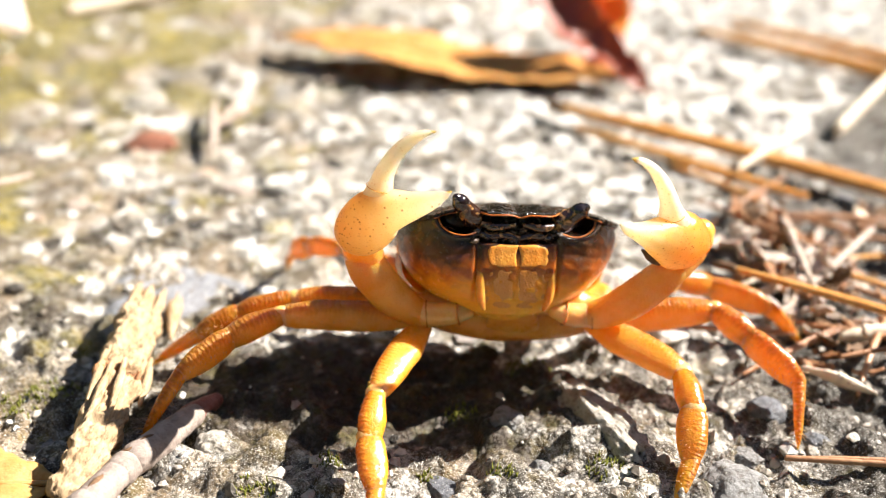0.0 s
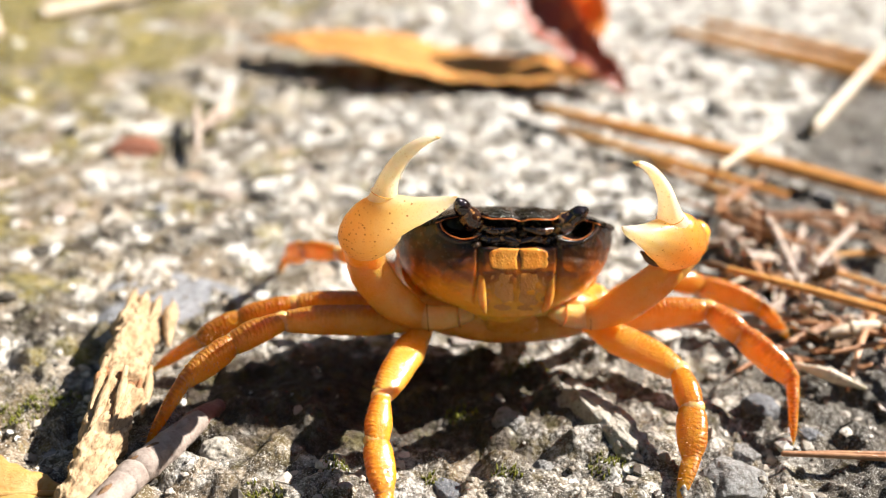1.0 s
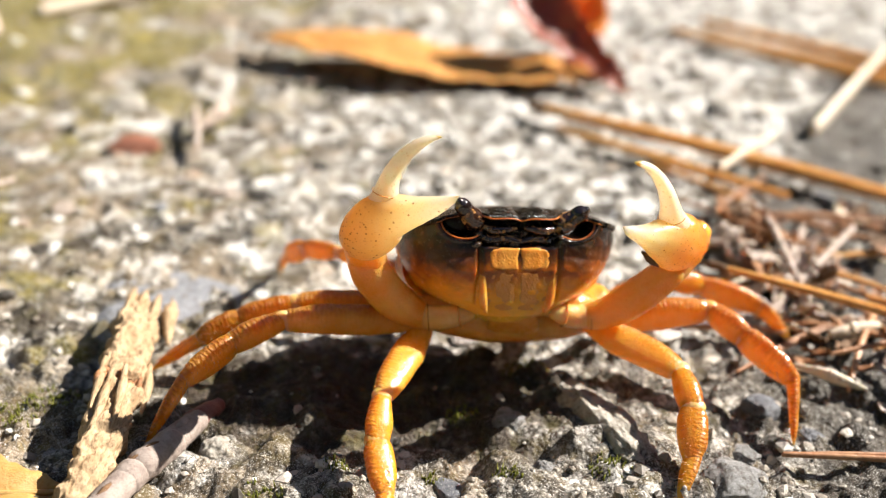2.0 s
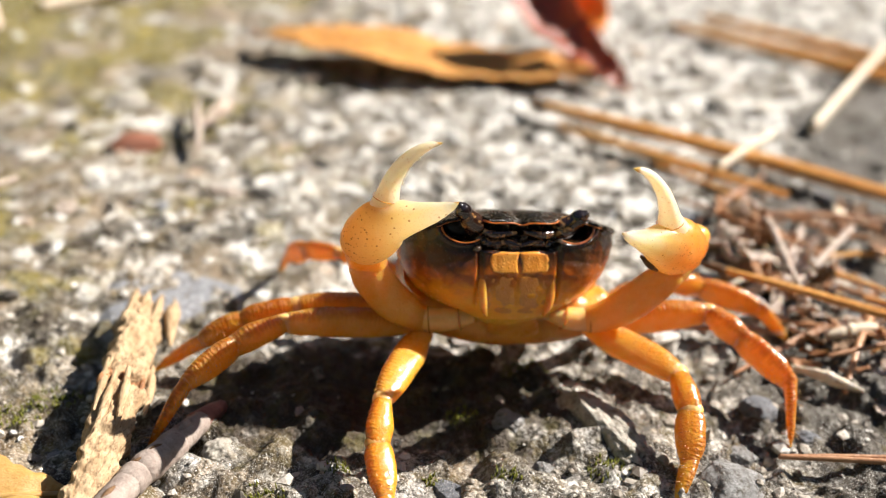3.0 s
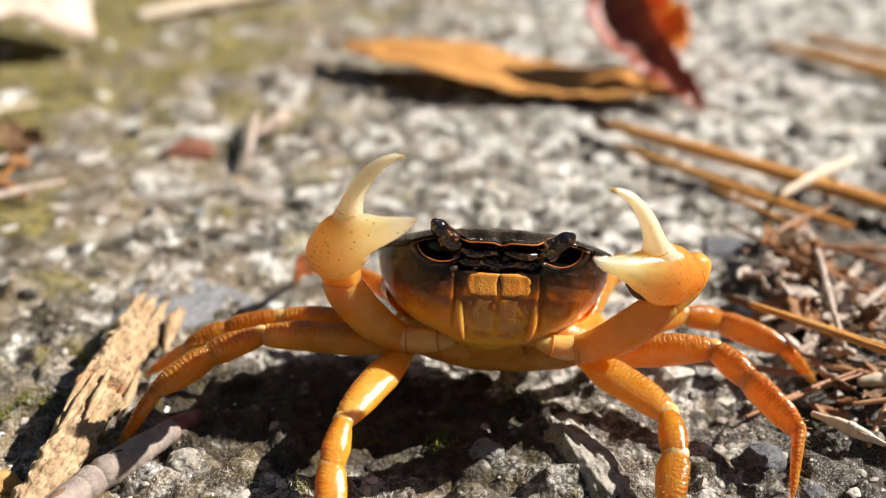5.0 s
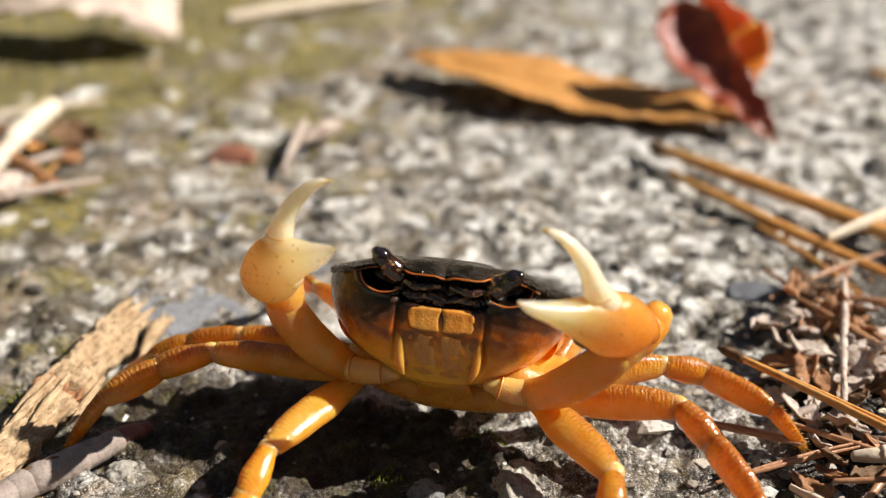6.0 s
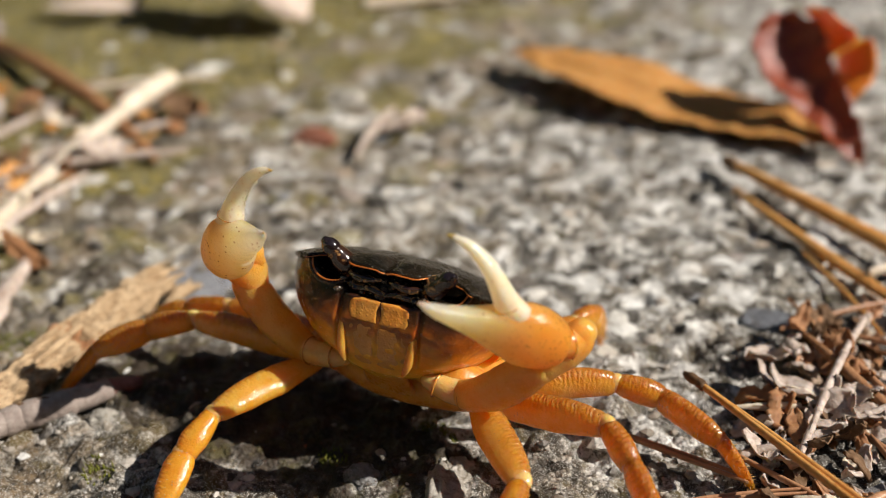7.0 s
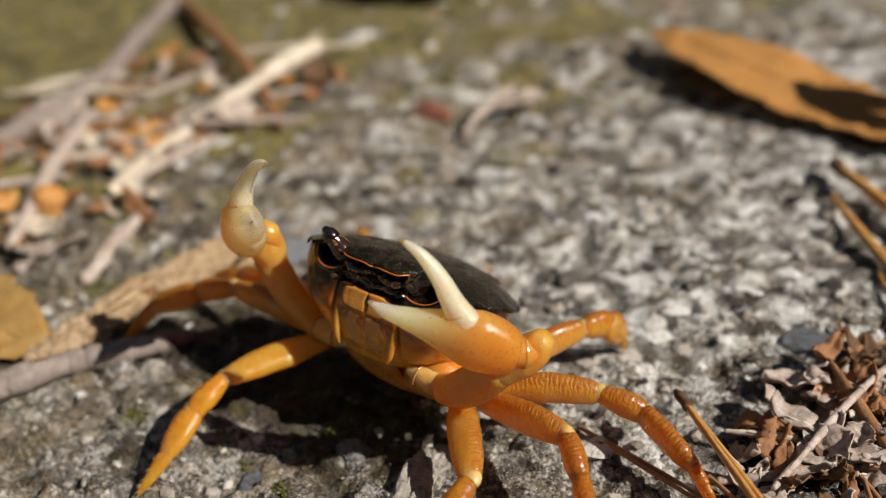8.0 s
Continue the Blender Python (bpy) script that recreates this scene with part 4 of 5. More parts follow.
def walking_leg(base, knee, wrist, ankle, tip, wide, side, seed, plump=1.0):
    """Thigh, short knee piece, shin and pointed toe; wide is the thigh's half width."""
    P = [Vector(p) for p in (base, knee, wrist, ankle, tip)]
    mid = lambda i, k, up=0.0: tuple(P[i].lerp(P[i + 1], k) + Vector((0, 0, up)))
    w, t = wide, wide * 0.62
    thigh_rows = [(*mid(0, -0.12), w * 0.5, t * 0.7), (*mid(0, 0.06), w * 0.74, t * 0.9), (*mid(0, 0.35, 0.2), w * 1.06, t), (*mid(0, 0.72, 0.25), w * 1.0, t), (*mid(0, 0.92, 0.05), w * 0.80, t * 0.9), (*mid(0, 0.985), w * 0.60, t * 0.75)]
    thigh = limb("leg", thigh_rows, side, LEG_ORANGE, crab, "orange walking leg, translucent and bristly", ring=20, lumps=0.12, power=2.3, seed=seed)
    knee_rows = [(*mid(1, 0.02), w * 0.52 * plump, t * 0.75), (*mid(1, 0.2, 0.1), w * 0.68 * plump, t * 0.9), (*mid(1, 0.65, 0.15), w * 0.84 * plump, t), (*mid(1, 0.97), w * 0.74 * plump, t * 0.85)]
    limb("knee_piece", knee_rows, side, LEG_DARK, thigh, ring=18, lumps=0.12, power=2.3, seed=seed + 1)
    shin_rows = [(*mid(2, 0.02), w * 0.70 * plump, t * 0.8), (*mid(2, 0.25, 0.08), w * 0.90 * plump, t * 0.88), (*mid(2, 0.7, 0.1), w * 0.86 * plump, t * 0.82), (*mid(2, 0.97), w * 0.58 * plump, t * 0.66)]
    limb("shin", shin_rows, side, LEG_DARK, thigh, ring=18, lumps=0.10, power=2.3, seed=seed + 2)
    toe_rows = [(*mid(3, -0.03), w * 0.56, t * 0.62), (*mid(3, 0.3, 0.15), w * 0.54, t * 0.55), (*mid(3, 0.7, 0.1), w * 0.36, t * 0.40), (*mid(3, 1.0), w * 0.06, t * 0.08)]
    limb("toe", toe_rows, side, LEG_DARK, thigh, ring=12, lumps=0.06, seed=seed + 3)
    limb("joint_skin", [(*mid(1, 0.9), w * 0.70, t * 0.8), (*mid(2, 0.0), w * 0.80, t * 0.84), (*mid(2, 0.06), w * 0.74, t * 0.8)], side, JOINT_SKIN, thigh, ring=16)
    limb("joint_skin", [(*mid(0, 0.95), w * 0.6, t * 0.75), (*mid(1, 0.0), w * 0.68, t * 0.80), (*mid(1, 0.08), w * 0.6, t * 0.75)], side, JOINT_SKIN, thigh, ring=16)
    bumps = []
    r = random.Random(seed)
    up = Vector(side).normalized()
    for rows, n in ((thigh_rows, 46), (knee_rows, 22), (shin_rows, 30)):
        p = spline(to_crab(rows), 8)
        for k in range(n):
            i = 4 + (len(p) - 8) * k // n
            way = Vector(p[i + 1][:3]) - Vector(p[i - 1][:3])
            u = (up - way.normalized() * up.dot(way.normalized())).normalized()
            f = way.normalized().cross(u)
            c = Vector(p[i][:3]) + u * p[i][3] * 0.97 + f * r.uniform(-0.35, 0.35)
            bumps.append(cone(c - u * 0.12, c + u * r.uniform(0.08, 0.17), 0.12, 5))
    part("upper_edge", join(*bumps), LEG_BROWN, thigh, "row of dark bumps on the upper edge")
    bristles(shin_rows + toe_rows[1:], 0.85, 150, seed, thigh)
    bristles(thigh_rows, 0.35, 70, seed + 9, thigh)
    return thigh


UP = (0, 0, 1)
walking_leg((-2.2, 108.6, 9.2), (-6.9, 95.6, 8.5), (-7.3, 90.6, 6.2), (-6.2, 85.2, 3.4), (-6.2, 80.0, 0.0), 1.9, (-1, 0.2, 0.35), 11)
walking_leg((-4.0, 110.2, 9.3), (-19.5, 107.0, 11.3), (-25.2, 104.4, 9.6), (-30.4, 99.6, 7.4), (-34.6, 95.0, 1.2), 1.95, UP, 21, 1.1)
walking_leg((-3.0, 113.6, 9.3), (-18.6, 112.6, 10.3), (-25.4, 112.0, 8.2), (-30.6, 110.4, 5.9), (-37.6, 111.2, 0.3), 1.8, UP, 31, 1.1)
walking_leg((-0.5, 118.5, 9.0), (-14.0, 125.5, 10.6), (-19.0, 129.5, 8.6), (-22.0, 133.5, 5.5), (-24.0, 138.0, 0.0), 1.45, UP, 41, 1.22)
walking_leg((19.6, 111.4, 8.4), (29.3, 103.0, 7.6), (30.0, 98.0, 5.9), (29.3, 92.6, 2.6), (27.0, 87.6, 0.0), 2.0, (1, 0.3, 0.5), 51)
walking_leg((21.0, 114.0, 7.4), (34.9, 113.0, 10.2), (38.8, 110.4, 8.2), (44.6, 105.2, 4.9), (43.6, 98.6, 0.0), 2.1, UP, 61, 1.1)
walking_leg((22.0, 116.6, 8.6), (32.0, 122.8, 8.6), (36.8, 124.6, 7.0), (45.2, 122.6, 4.9), (50.2, 121.4, 0.0), 1.95, UP, 71, 1.1)
walking_leg((19.8, 120.4, 8.6), (22.9, 131.2, 9.4), (24.0, 135.0, 8.4), (23.4, 138.6, 4.4), (22.8, 140.4, 0.3), 1.9, UP, 81, 1.22)


def teeth(points, towards, size, parent, seed):
    """Small blunt teeth along a claw's cutting edge."""
    r = random.Random(seed)
    p = spline(to_crab([(*q, 0, 0) for q in points]), 6)
    w = Vector(towards)
    shapes = []
    for i in range(2, len(p) - 1):
        c = Vector(p[i][:3])
        s = size * r.uniform(0.6, 1.25)
        shapes.append(cone(c - w * s * 0.4, c + w * s, s * 0.62, 6))
    return part("tooth_row", join(*shapes), TOOTH, parent, "row of small pale teeth")


# right claw
r_arm = limb("arm", [(-1.2, 108.4, 11.0, 1.55, 1.4), (-3.4, 108.2, 11.9, 2.0, 1.8), (-6.0, 107.7, 14.2, 2.4, 2.0), (-8.2, 107.2, 17.4, 2.5, 2.1), (-9.4, 106.9, 19.8, 2.2, 2.0)], (0.7, 0, 0.7), ARM_SHELL, crab, "amber upper arm of the raised claw", lumps=0.12)
limb("arm_root", [(3.4, 108.0, 12.2, 1.0, 1.0), (1.6, 107.8, 11.9, 1.45, 1.3), (-0.2, 107.9, 11.6, 1.6, 1.4), (-2.0, 108.0, 11.6, 1.6, 1.45)], UP, JOINT_SKIN, r_arm, lumps=0.08)
crease((2.2, 107.8, 12.0), (1, 0, 0.15), (1.5, 1.4), 0.6, -0.8, LEG_BROWN, r_arm)
crease((-1.6, 107.9, 11.6), (1, 0, 0.1), (1.7, 1.6), 0.6, -0.8, LEG_BROWN, r_arm, 0.08)
limb("elbow", [(-8.9, 107.3, 18.6, 1.9, 1.8), (-9.3, 107.2, 20.6, 2.45, 2.4), (-9.5, 106.5, 22.8, 2.35, 2.35), (-9.7, 105.6, 24.2, 1.9, 1.9), (-9.8, 105.0, 24.8, 1.3, 1.3)], (1, 0, 0), ARM_SHELL, r_arm, lumps=0.35)
limb("elbow_lobe", [(-7.4, 107.4, 22.8, 0.6, 0.6), (-8.0, 106.8, 24.2, 1.5, 1.5), (-8.8, 106.0, 25.4, 1.2, 1.2)], (1, 0, 0), ARM_SHELL, r_arm, lumps=0.2)
limb("wrist_skin", [(-9.8, 105.3, 24.4, 1.7, 1.6), (-9.7, 104.7, 24.6, 1.9, 1.7), (-9.5, 104.2, 24.8, 1.8, 1.6)], (1, 0, 0), JOINT_SKIN, r_arm)
r_palm = limb("claw", [(-10.5, 104.3, 23.2, 1.2, 1.2), (-10.0, 104.0, 23.9, 2.65, 2.0), (-8.7, 103.6, 25.7, 3.35, 2.4), (-7.1, 103.1, 27.8, 3.15, 2.3), (-5.2, 102.4, 28.8, 2.35, 1.9), (-3.3, 101.6, 29.6, 1.65, 1.45), (-1.2, 100.5, 30.9, 1.02, 1.0), (0.2, 99.8, 31.8, 0.5, 0.55), (0.95, 99.4, 32.5, 0.10, 0.12)], (0.72, 0.1, -0.68), CLAW, crab, "pale yellow freckled claw, opened", ring=32, steps=8, lumps=0.10, power=2.15)
limb("movable_finger", [(-7.2, 103.0, 29.8, 1.75, 1.5), (-6.8, 103.2, 31.2, 1.42, 1.4), (-6.5, 103.5, 32.3, 1.18, 1.25), (-5.9, 103.8, 33.6, 1.0, 1.1), (-4.9, 104.0, 35.1, 0.82, 0.95), (-3.5, 104.0, 36.4, 0.66, 0.75), (-2.1, 104.0, 37.2, 0.42, 0.5), (-1.0, 104.0, 37.4, 0.10, 0.10)], (1, 0, -0.4), CLAW_FINGER, r_palm, "curved cream finger with a horny tip", ring=20)
crease((-6.95, 103.15, 31.0), (0.25, 0.1, 1), (1.5, 1.5), 0.55, 2.0, LEG_BROWN, r_palm, 0.06, (1, 0, 0))

# left claw
l_arm = limb("arm", [(17.8, 109.8, 10.9, 1.55, 1.4), (20.0, 109.4, 11.6, 2.0, 1.8), (22.8, 109.2, 13.2, 2.3, 1.95), (25.8, 109.2, 15.9, 2.4, 2.0), (28.0, 109.6, 18.2, 2.1, 1.9)], (0.6, 0, -0.8), ARM_SHELL, crab, "amber upper arm of the raised claw", lumps=0.12)
limb("arm_root", [(14.2, 109.2, 11.9, 1.0, 1.0), (15.8, 109.3, 11.4, 1.45, 1.3), (17.4, 109.5, 11.1, 1.6, 1.4), (19.0, 109.6, 11.2, 1.6, 1.45)], UP, JOINT_SKIN, l_arm, lumps=0.08)
crease((15.4, 109.2, 11.5), (1, 0.1, -0.25), (1.5, 1.4), 0.6, -0.8, LEG_BROWN, l_arm)
crease((18.8, 109.5, 11.1), (1, 0, 0.1), (1.7, 1.6), 0.6, -0.8, LEG_BROWN, l_arm, 0.08)
limb("elbow", [(27.8, 109.8, 17.6, 1.8, 1.7), (29.4, 110.9, 19.2, 2.2, 2.1), (31.0, 112.2, 20.7, 2.1, 2.0), (31.9, 112.8, 21.9, 1.6, 1.6)], (1, 0, 0), ARM_SHELL, l_arm, lumps=0.3)
limb("wrist_skin", [(31.3, 111.6, 21.0, 1.4, 1.4), (30.9, 110.9, 21.1, 1.7, 1.6), (30.4, 110.3, 21.3, 1.6, 1.5)], (0, 0, 1), ARM_SHELL, l_arm)
crease((30.9, 110.9, 21.15), (0.6, 0.8, -0.15), (1.75, 1.7), 0.95, 0.0, LEG_BROWN, l_arm, 0.08)
l_palm = limb("claw", [(30.7, 110.7, 20.9, 1.3, 1.3), (30.1, 110.2, 21.2, 2.35, 2.1), (28.9, 108.8, 22.2, 3.3, 2.6), (27.4, 107.3, 23.4, 3.6, 2.6), (25.6, 105.7, 24.5, 2.7, 2.15), (23.8, 104.0, 25.7, 1.8, 1.65), (22.0, 102.2, 26.9, 1.1, 1.15), (20.5, 100.8, 28.0, 0.6, 0.7), (19.5, 100.0, 28.9, 0.14, 0.14)], (0.2, 0.0, 1.0), CLAW, crab, "pale yellow freckled claw, opened", ring=32, steps=8, lumps=0.10, power=2.15)
limb("movable_finger", [(27.0, 106.6, 25.9, 1.75, 1.5), (26.2, 106.2, 27.3, 1.5, 1.4), (25.7, 105.8, 28.9, 1.15, 1.25), (24.9, 105.5, 30.9, 0.92, 1.05), (23.8, 105.1, 32.7, 0.70, 0.85), (22.6, 104.7, 34.0, 0.50, 0.62), (21.4, 104.3, 34.7, 0.32, 0.38), (20.7, 104.1, 34.9, 0.10, 0.10)], (1, 0, 0.4), CLAW_FINGER, l_palm, "curved cream finger with a horny tip", ring=20)
crease((26.2, 106.1, 27.2), (-0.3, -0.15, 1), (1.6, 1.55), 0.55, 2.4, LEG_BROWN, l_palm, 0.06, (1, 0, 0))

teeth([(-4.4, 102.4, 30.6), (-2.6, 101.3, 31.0), (-0.6, 100.2, 32.0), (0.3, 99.7, 32.2)], (-0.3, 0, 0.95), 0.26, r_palm, 1)
teeth([(-5.2, 103.6, 32.2), (-4.9, 103.8, 33.3), (-4.2, 104.0, 34.6), (-3.1, 104.0, 35.8)], (0.75, 0, -0.65), 0.2, r_palm, 2)
teeth([(23.6, 104.2, 27.2), (22.2, 102.5, 27.8), (20.7, 101.0, 28.5), (20.1, 100.4, 28.7)], (0.2, 0, 0.97), 0.26, l_palm, 3)
teeth([(24.6, 105.7, 29.6), (23.9, 105.4, 31.2), (22.9, 105.0, 32.8), (22.0, 104.6, 33.8)], (-0.75, 0, -0.65), 0.2, l_palm, 4)


HORN = shell("horn_tip", (0.55, 0.28, 0.06), (0.70, 0.42, 0.12), (0.3, 0.1, 0.02), 0.3)
for owner, tips in (
    (r_palm, (((-1.7, 104.0, 37.3), (-0.9, 104.0, 37.45)), ((0.4, 99.75, 32.0), (1.0, 99.35, 32.6)))),
    (l_palm, (((21.2, 104.25, 34.75), (20.6, 104.05, 34.95)), ((20.0, 100.45, 28.5), (19.4, 99.9, 29.0)))),
):
    for a, b in tips:
        limb("horny_tip", [(*a, 0.34, 0.34), (*b, 0.08, 0.08)], UP, HORN, owner, "amber horny tip", ring=8)
limb("dirt_crumb", [(23.4, 106.2, 22.4, 0.2, 0.3), (24.4, 106.0, 21.7, 0.7, 0.5), (25.6, 106.4, 20.6, 0.3, 0.3)], UP, LEAF_DARK, l_arm, "dark crumb of dirt on the arm", ring=10, lumps=0.3)

# ---------------------------------------------------------------- stones set in the mortar


def stone(centre, size, material, label, seed, turn=0.0, lumps=0.3, flat=0.0, category="stone", name="stone"):
    z = floor_at(centre[0], centre[1]) + centre[2]
    return thing(name, chunk((centre[0], centre[1], z), size, seed, turn, lumps, 5, flat), material, label, category, (centre[0], centre[1], z))


stone((20.6, 101.6, -1.4), (3.2, 8.2, 3.4), STONE_PALE, "pale ridged stone embedded in the mortar", 3, 0.50, 0.45)
stone((17.6, 109.4, -1.0), (3.4, 4.4, 2.2), STONE_PALE, "pale chipped stone embedded in the mortar", 4, 0.5, 0.4)
stone((8.6, 102.4, -0.3), (2.3, 2.0, 1.6), STONE_GREY, "grey angular chip of stone in the mortar", 5, 0.6)
stone((7.6, 107.4, -0.1), (1.0, 0.9, 0.9), STONE_PALE, "small grey stone chip in the mortar", 6)
stone((1.6, 91.4, -0.6), (3.0, 2.2, 1.5), STONE_BLUE, "dark slate stone with a flat top", 8, -0.5, 0.2, 0.3)
stone((33.8, 91.6, -0.8), (4.6, 4.2, 2.6), STONE_GREY, "grey smooth stone with a worn face", 9, 0.3, 0.2)
stone((41.6, 106.2, -0.2), (2.5, 2.2, 1.9), STONE_BLUE, "dark rounded pebble in the mortar", 10, 0.0, 0.15)
stone((46.5, 101.0, -0.4), (2.0, 1.6, 1.2), STONE_BLUE, "dark wet-looking pebble beside the leg", 12)
stone((45.6, 99.2, -0.2), (1.0, 1.3, 1.0), STONE_PALE, "small white stone chip in the grit", 13)
stone((-40.5, 131.0, -0.9), (11.5, 9.0, 1.7), STONE_SLATE, "flat blue-grey stone flush with the mortar", 14, 0.2, 0.15, 0.35)
stone((42.0, 156.5, -0.5), (6.0, 3.6, 1.8), STONE_BLUE, "flat blue-grey stone with a ledge", 15, 0.1, 0.2, 0.3)
stone((-56.4, 181.0, 0.8), (5.0, 2.6, 2.2), STONE_RED, "brick-red pebble on the mortar", 16, 0.15, 0.2)
stone((-63.0, 203.0, 0.0), (5.0, 4.0, 1.8), STONE_PALE, "pale angular stone chip on the mortar", 17)
stone((-60.8, 110.2, 0.2), (3.0, 1.6, 1.0), STONE_PALE, "white flat stone chip on the mortar", 18, 0.4)
stone((-26.0, 95.0, -0.4), (2.2, 2.0, 1.4), STONE_PALE, "pale stone beside the twig", 19, 0.3)
stone((-8.0, 172.0, -0.3), (2.6, 2.0, 1.4), STONE_PALE, "white quartz chip in the mortar", 20, 0.2)
stone((37.4, 97.6, -0.4), (2.2, 1.8, 1.3), STONE_GREY, "grey rough stone chip in the mortar", 22)
stone((12.6, 94.6, -0.5), (2.4, 1.9, 1.5), STONE_GREY, "grey sharp stone chip in the mortar", 23, 0.9)


def grit():
    """Loose chips of sand and gravel, too many to count."""
    r = random.Random(5)
    shapes = []
    for k in range(2200):
        x, y = r.uniform(-62, 72), 74 + 130 * r.random() ** 1.25
        s = 0.22 + 0.9 * r.random() ** 4
        # pale chips are thinned inside the patch of soil and painted shadow
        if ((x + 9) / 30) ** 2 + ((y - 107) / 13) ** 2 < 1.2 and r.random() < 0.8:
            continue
        bm = bmesh.new()
        bmesh.ops.create_icosphere(bm, subdivisions=1, radius=1.0)
        a, z = r.uniform(0, 6.28), floor_at(x, y)
        sx, sy, sz = s * r.uniform(0.7, 1.4), s * r.uniform(0.7, 1.3), s * r.uniform(0.5, 0.9)
        verts = []
        for v in bm.verts:
            j = 1 + r.uniform(-0.34, 0.3)
            p, q = v.co.x * sx * j, v.co.y * sy * j
            verts.append((x + p * math.cos(a) - q * math.sin(a), y + p * math.sin(a) + q * math.cos(a), z + v.co.z * sz * j + sz * 0.25))
        faces = [tuple(v.index for v in f.verts) for f in bm.faces]
        bm.free()
        shapes.append((verts, faces))
    return thing("grit", join(*shapes), GRIT, "loose sand and gravel chips on the mortar", "gravel", kind="stuff", smooth=False)


def grit_material():
    m = Nodes("grit_stone")
    at = m.coords(1000)
    pick = m.tree.nodes.new("ShaderNodeNewGeometry").outputs["Random Per Island"]
    c = m.ramp(pick, (0.0, (0.06, 0.055, 0.05)), (0.25, (0.18, 0.15, 0.115)), (0.5, (0.30, 0.26, 0.21)), (0.85, (0.42, 0.38, 0.33)), (1.0, (0.60, 0.57, 0.52)))
    c = m.mix(c, (0.12, 0.09, 0.06), m.ramp(m.noise(at, 2.0, 4), (0.5, 0.0), (0.75, 0.6)))
    m.color(c).rough(m.ramp(pick, (0.0, 0.4), (1.0, 0.85))).bump(m.noise(at, 3.0, 4), 0.5, 0.0003)
    return m.mat


GRIT = grit_material()
grit()


def aggregate_material():
    """Gravel that the worn mortar lays bare: white, cream, grey, slate and rust, some of it wet."""
    m = Nodes("bared_gravel")
    at = m.coords(1000)
    pick = m.tree.nodes.new("ShaderNodeNewGeometry").outputs["Random Per Island"]
    c = m.ramp(pick, (0.0, (0.018, 0.016, 0.014)), (0.22, (0.05, 0.04, 0.03)), (0.34, (0.16, 0.12, 0.085)), (0.46, (0.24, 0.25, 0.27)), (0.58, (0.50, 0.36, 0.25)), (0.70, (0.62, 0.56, 0.47)), (0.86, (0.84, 0.81, 0.75)), (1.0, (0.92, 0.90, 0.86)))
    c = m.mix(c, (0.10, 0.075, 0.045), m.ramp(m.noise(at, 1.1, 5, 0.7), (0.54, 0.0), (0.68, 0.8)))
    c = m.mix(c, (0.80, 0.77, 0.70), m.ramp(m.noise(at, 3.4, 4, 0.7), (0.60, 0.0), (0.70, 0.5)))
    m.color(c).rough(m.ramp(m.noise(at, 0.6, 3), (0.40, 0.16), (0.60, 0.75)))
    m.bump(m.noise(at, 1.8, 6, 0.75), 0.8, 0.0006)
    return m.mat


def aggregate():
    """Stones of the mortar's gravel, flush or a little proud, too many to count."""
    q = random.Random(12)
    bm = bmesh.new()
    bmesh.ops.create_icosphere(bm, subdivisions=1, radius=1.0)
    ball = [v.co.copy() for v in bm.verts]
    tris = [tuple(v.index for v in f.verts) for f in bm.faces]
    bm.free()
    shapes = []
    for k in range(2000):
        y = 84 + 270 * q.random() ** 1.35
        x = q.uniform(-0.62, 0.55) * (y + 40)
        if y < 122 and (-46 < x < 56 and q.random() < 0.75):
            continue
        big = 0.5 + 2.2 * q.random() ** 3
        if y < 118:
            big *= 0.55
        a, z = q.uniform(0, 6.28), floor_at(x, y)
        sx, sy, sz = big * q.uniform(0.7, 1.4), big * q.uniform(0.6, 1.1), big * q.uniform(0.15, 0.38)
        verts = []
        for v in ball:
            j = 1 + q.uniform(-0.3, 0.28)
            u, w = v.x * sx * j, v.y * sy * j
            verts.append((x + u * math.cos(a) - w * math.sin(a), y + u * math.sin(a) + w * math.cos(a), z + min(v.z, 0.75) * sz * j + sz * 0.12))
        shapes.append((verts, tris))
    return thing("bared_gravel", join(*shapes), aggregate_material(), "flush gravel laid bare in the worn mortar, white, grey and slate", "gravel", kind="stuff", smooth=False)


aggregate()

def moss_tuft(x, y, spread_mm, count, seed):
    """A small cushion of moss: many short upright shoots."""
    q = random.Random(seed)
    shoots = []
    for _ in range(count):
        a, d = q.uniform(0, 6.28), spread_mm * math.sqrt(q.random())
        p = Vector((x + d * math.cos(a) * 1.5, y + d * math.sin(a), 0))
        p.z = floor_at(p.x, p.y)
        lean = Vector((q.gauss(0, 0.3), q.gauss(0, 0.3), 1)) * q.uniform(0.3, 0.9)
        shoots.append(cone(p - Vector((0, 0, 0.2)), p + lean, q.uniform(0.12, 0.24), 4))
    return thing("moss_tuft", join(*shoots), MOSS, "small olive-green tuft of moss on the mortar", "moss", (x, y, 0), "moss tufts")


for k, (x, y, size, n) in enumerate(((11.6, 113.9, 2.2, 70), (-0.6, 92.6, 0.9, 40), (7.9, 91.6, 1.2, 40), (20.0, 93.8, 1.8, 55), (-48.6, 105.0, 2.4, 80), (-52.0, 101.6, 2.4, 80), (-12.0, 92.4, 1.3, 45), (3.0, 104.4, 1.4, 50), (-20.0, 88.0, 1.6, 50))):
    moss_tuft(x, y, size, n, 60 + k)

# ---------------------------------------------------------------- leaves


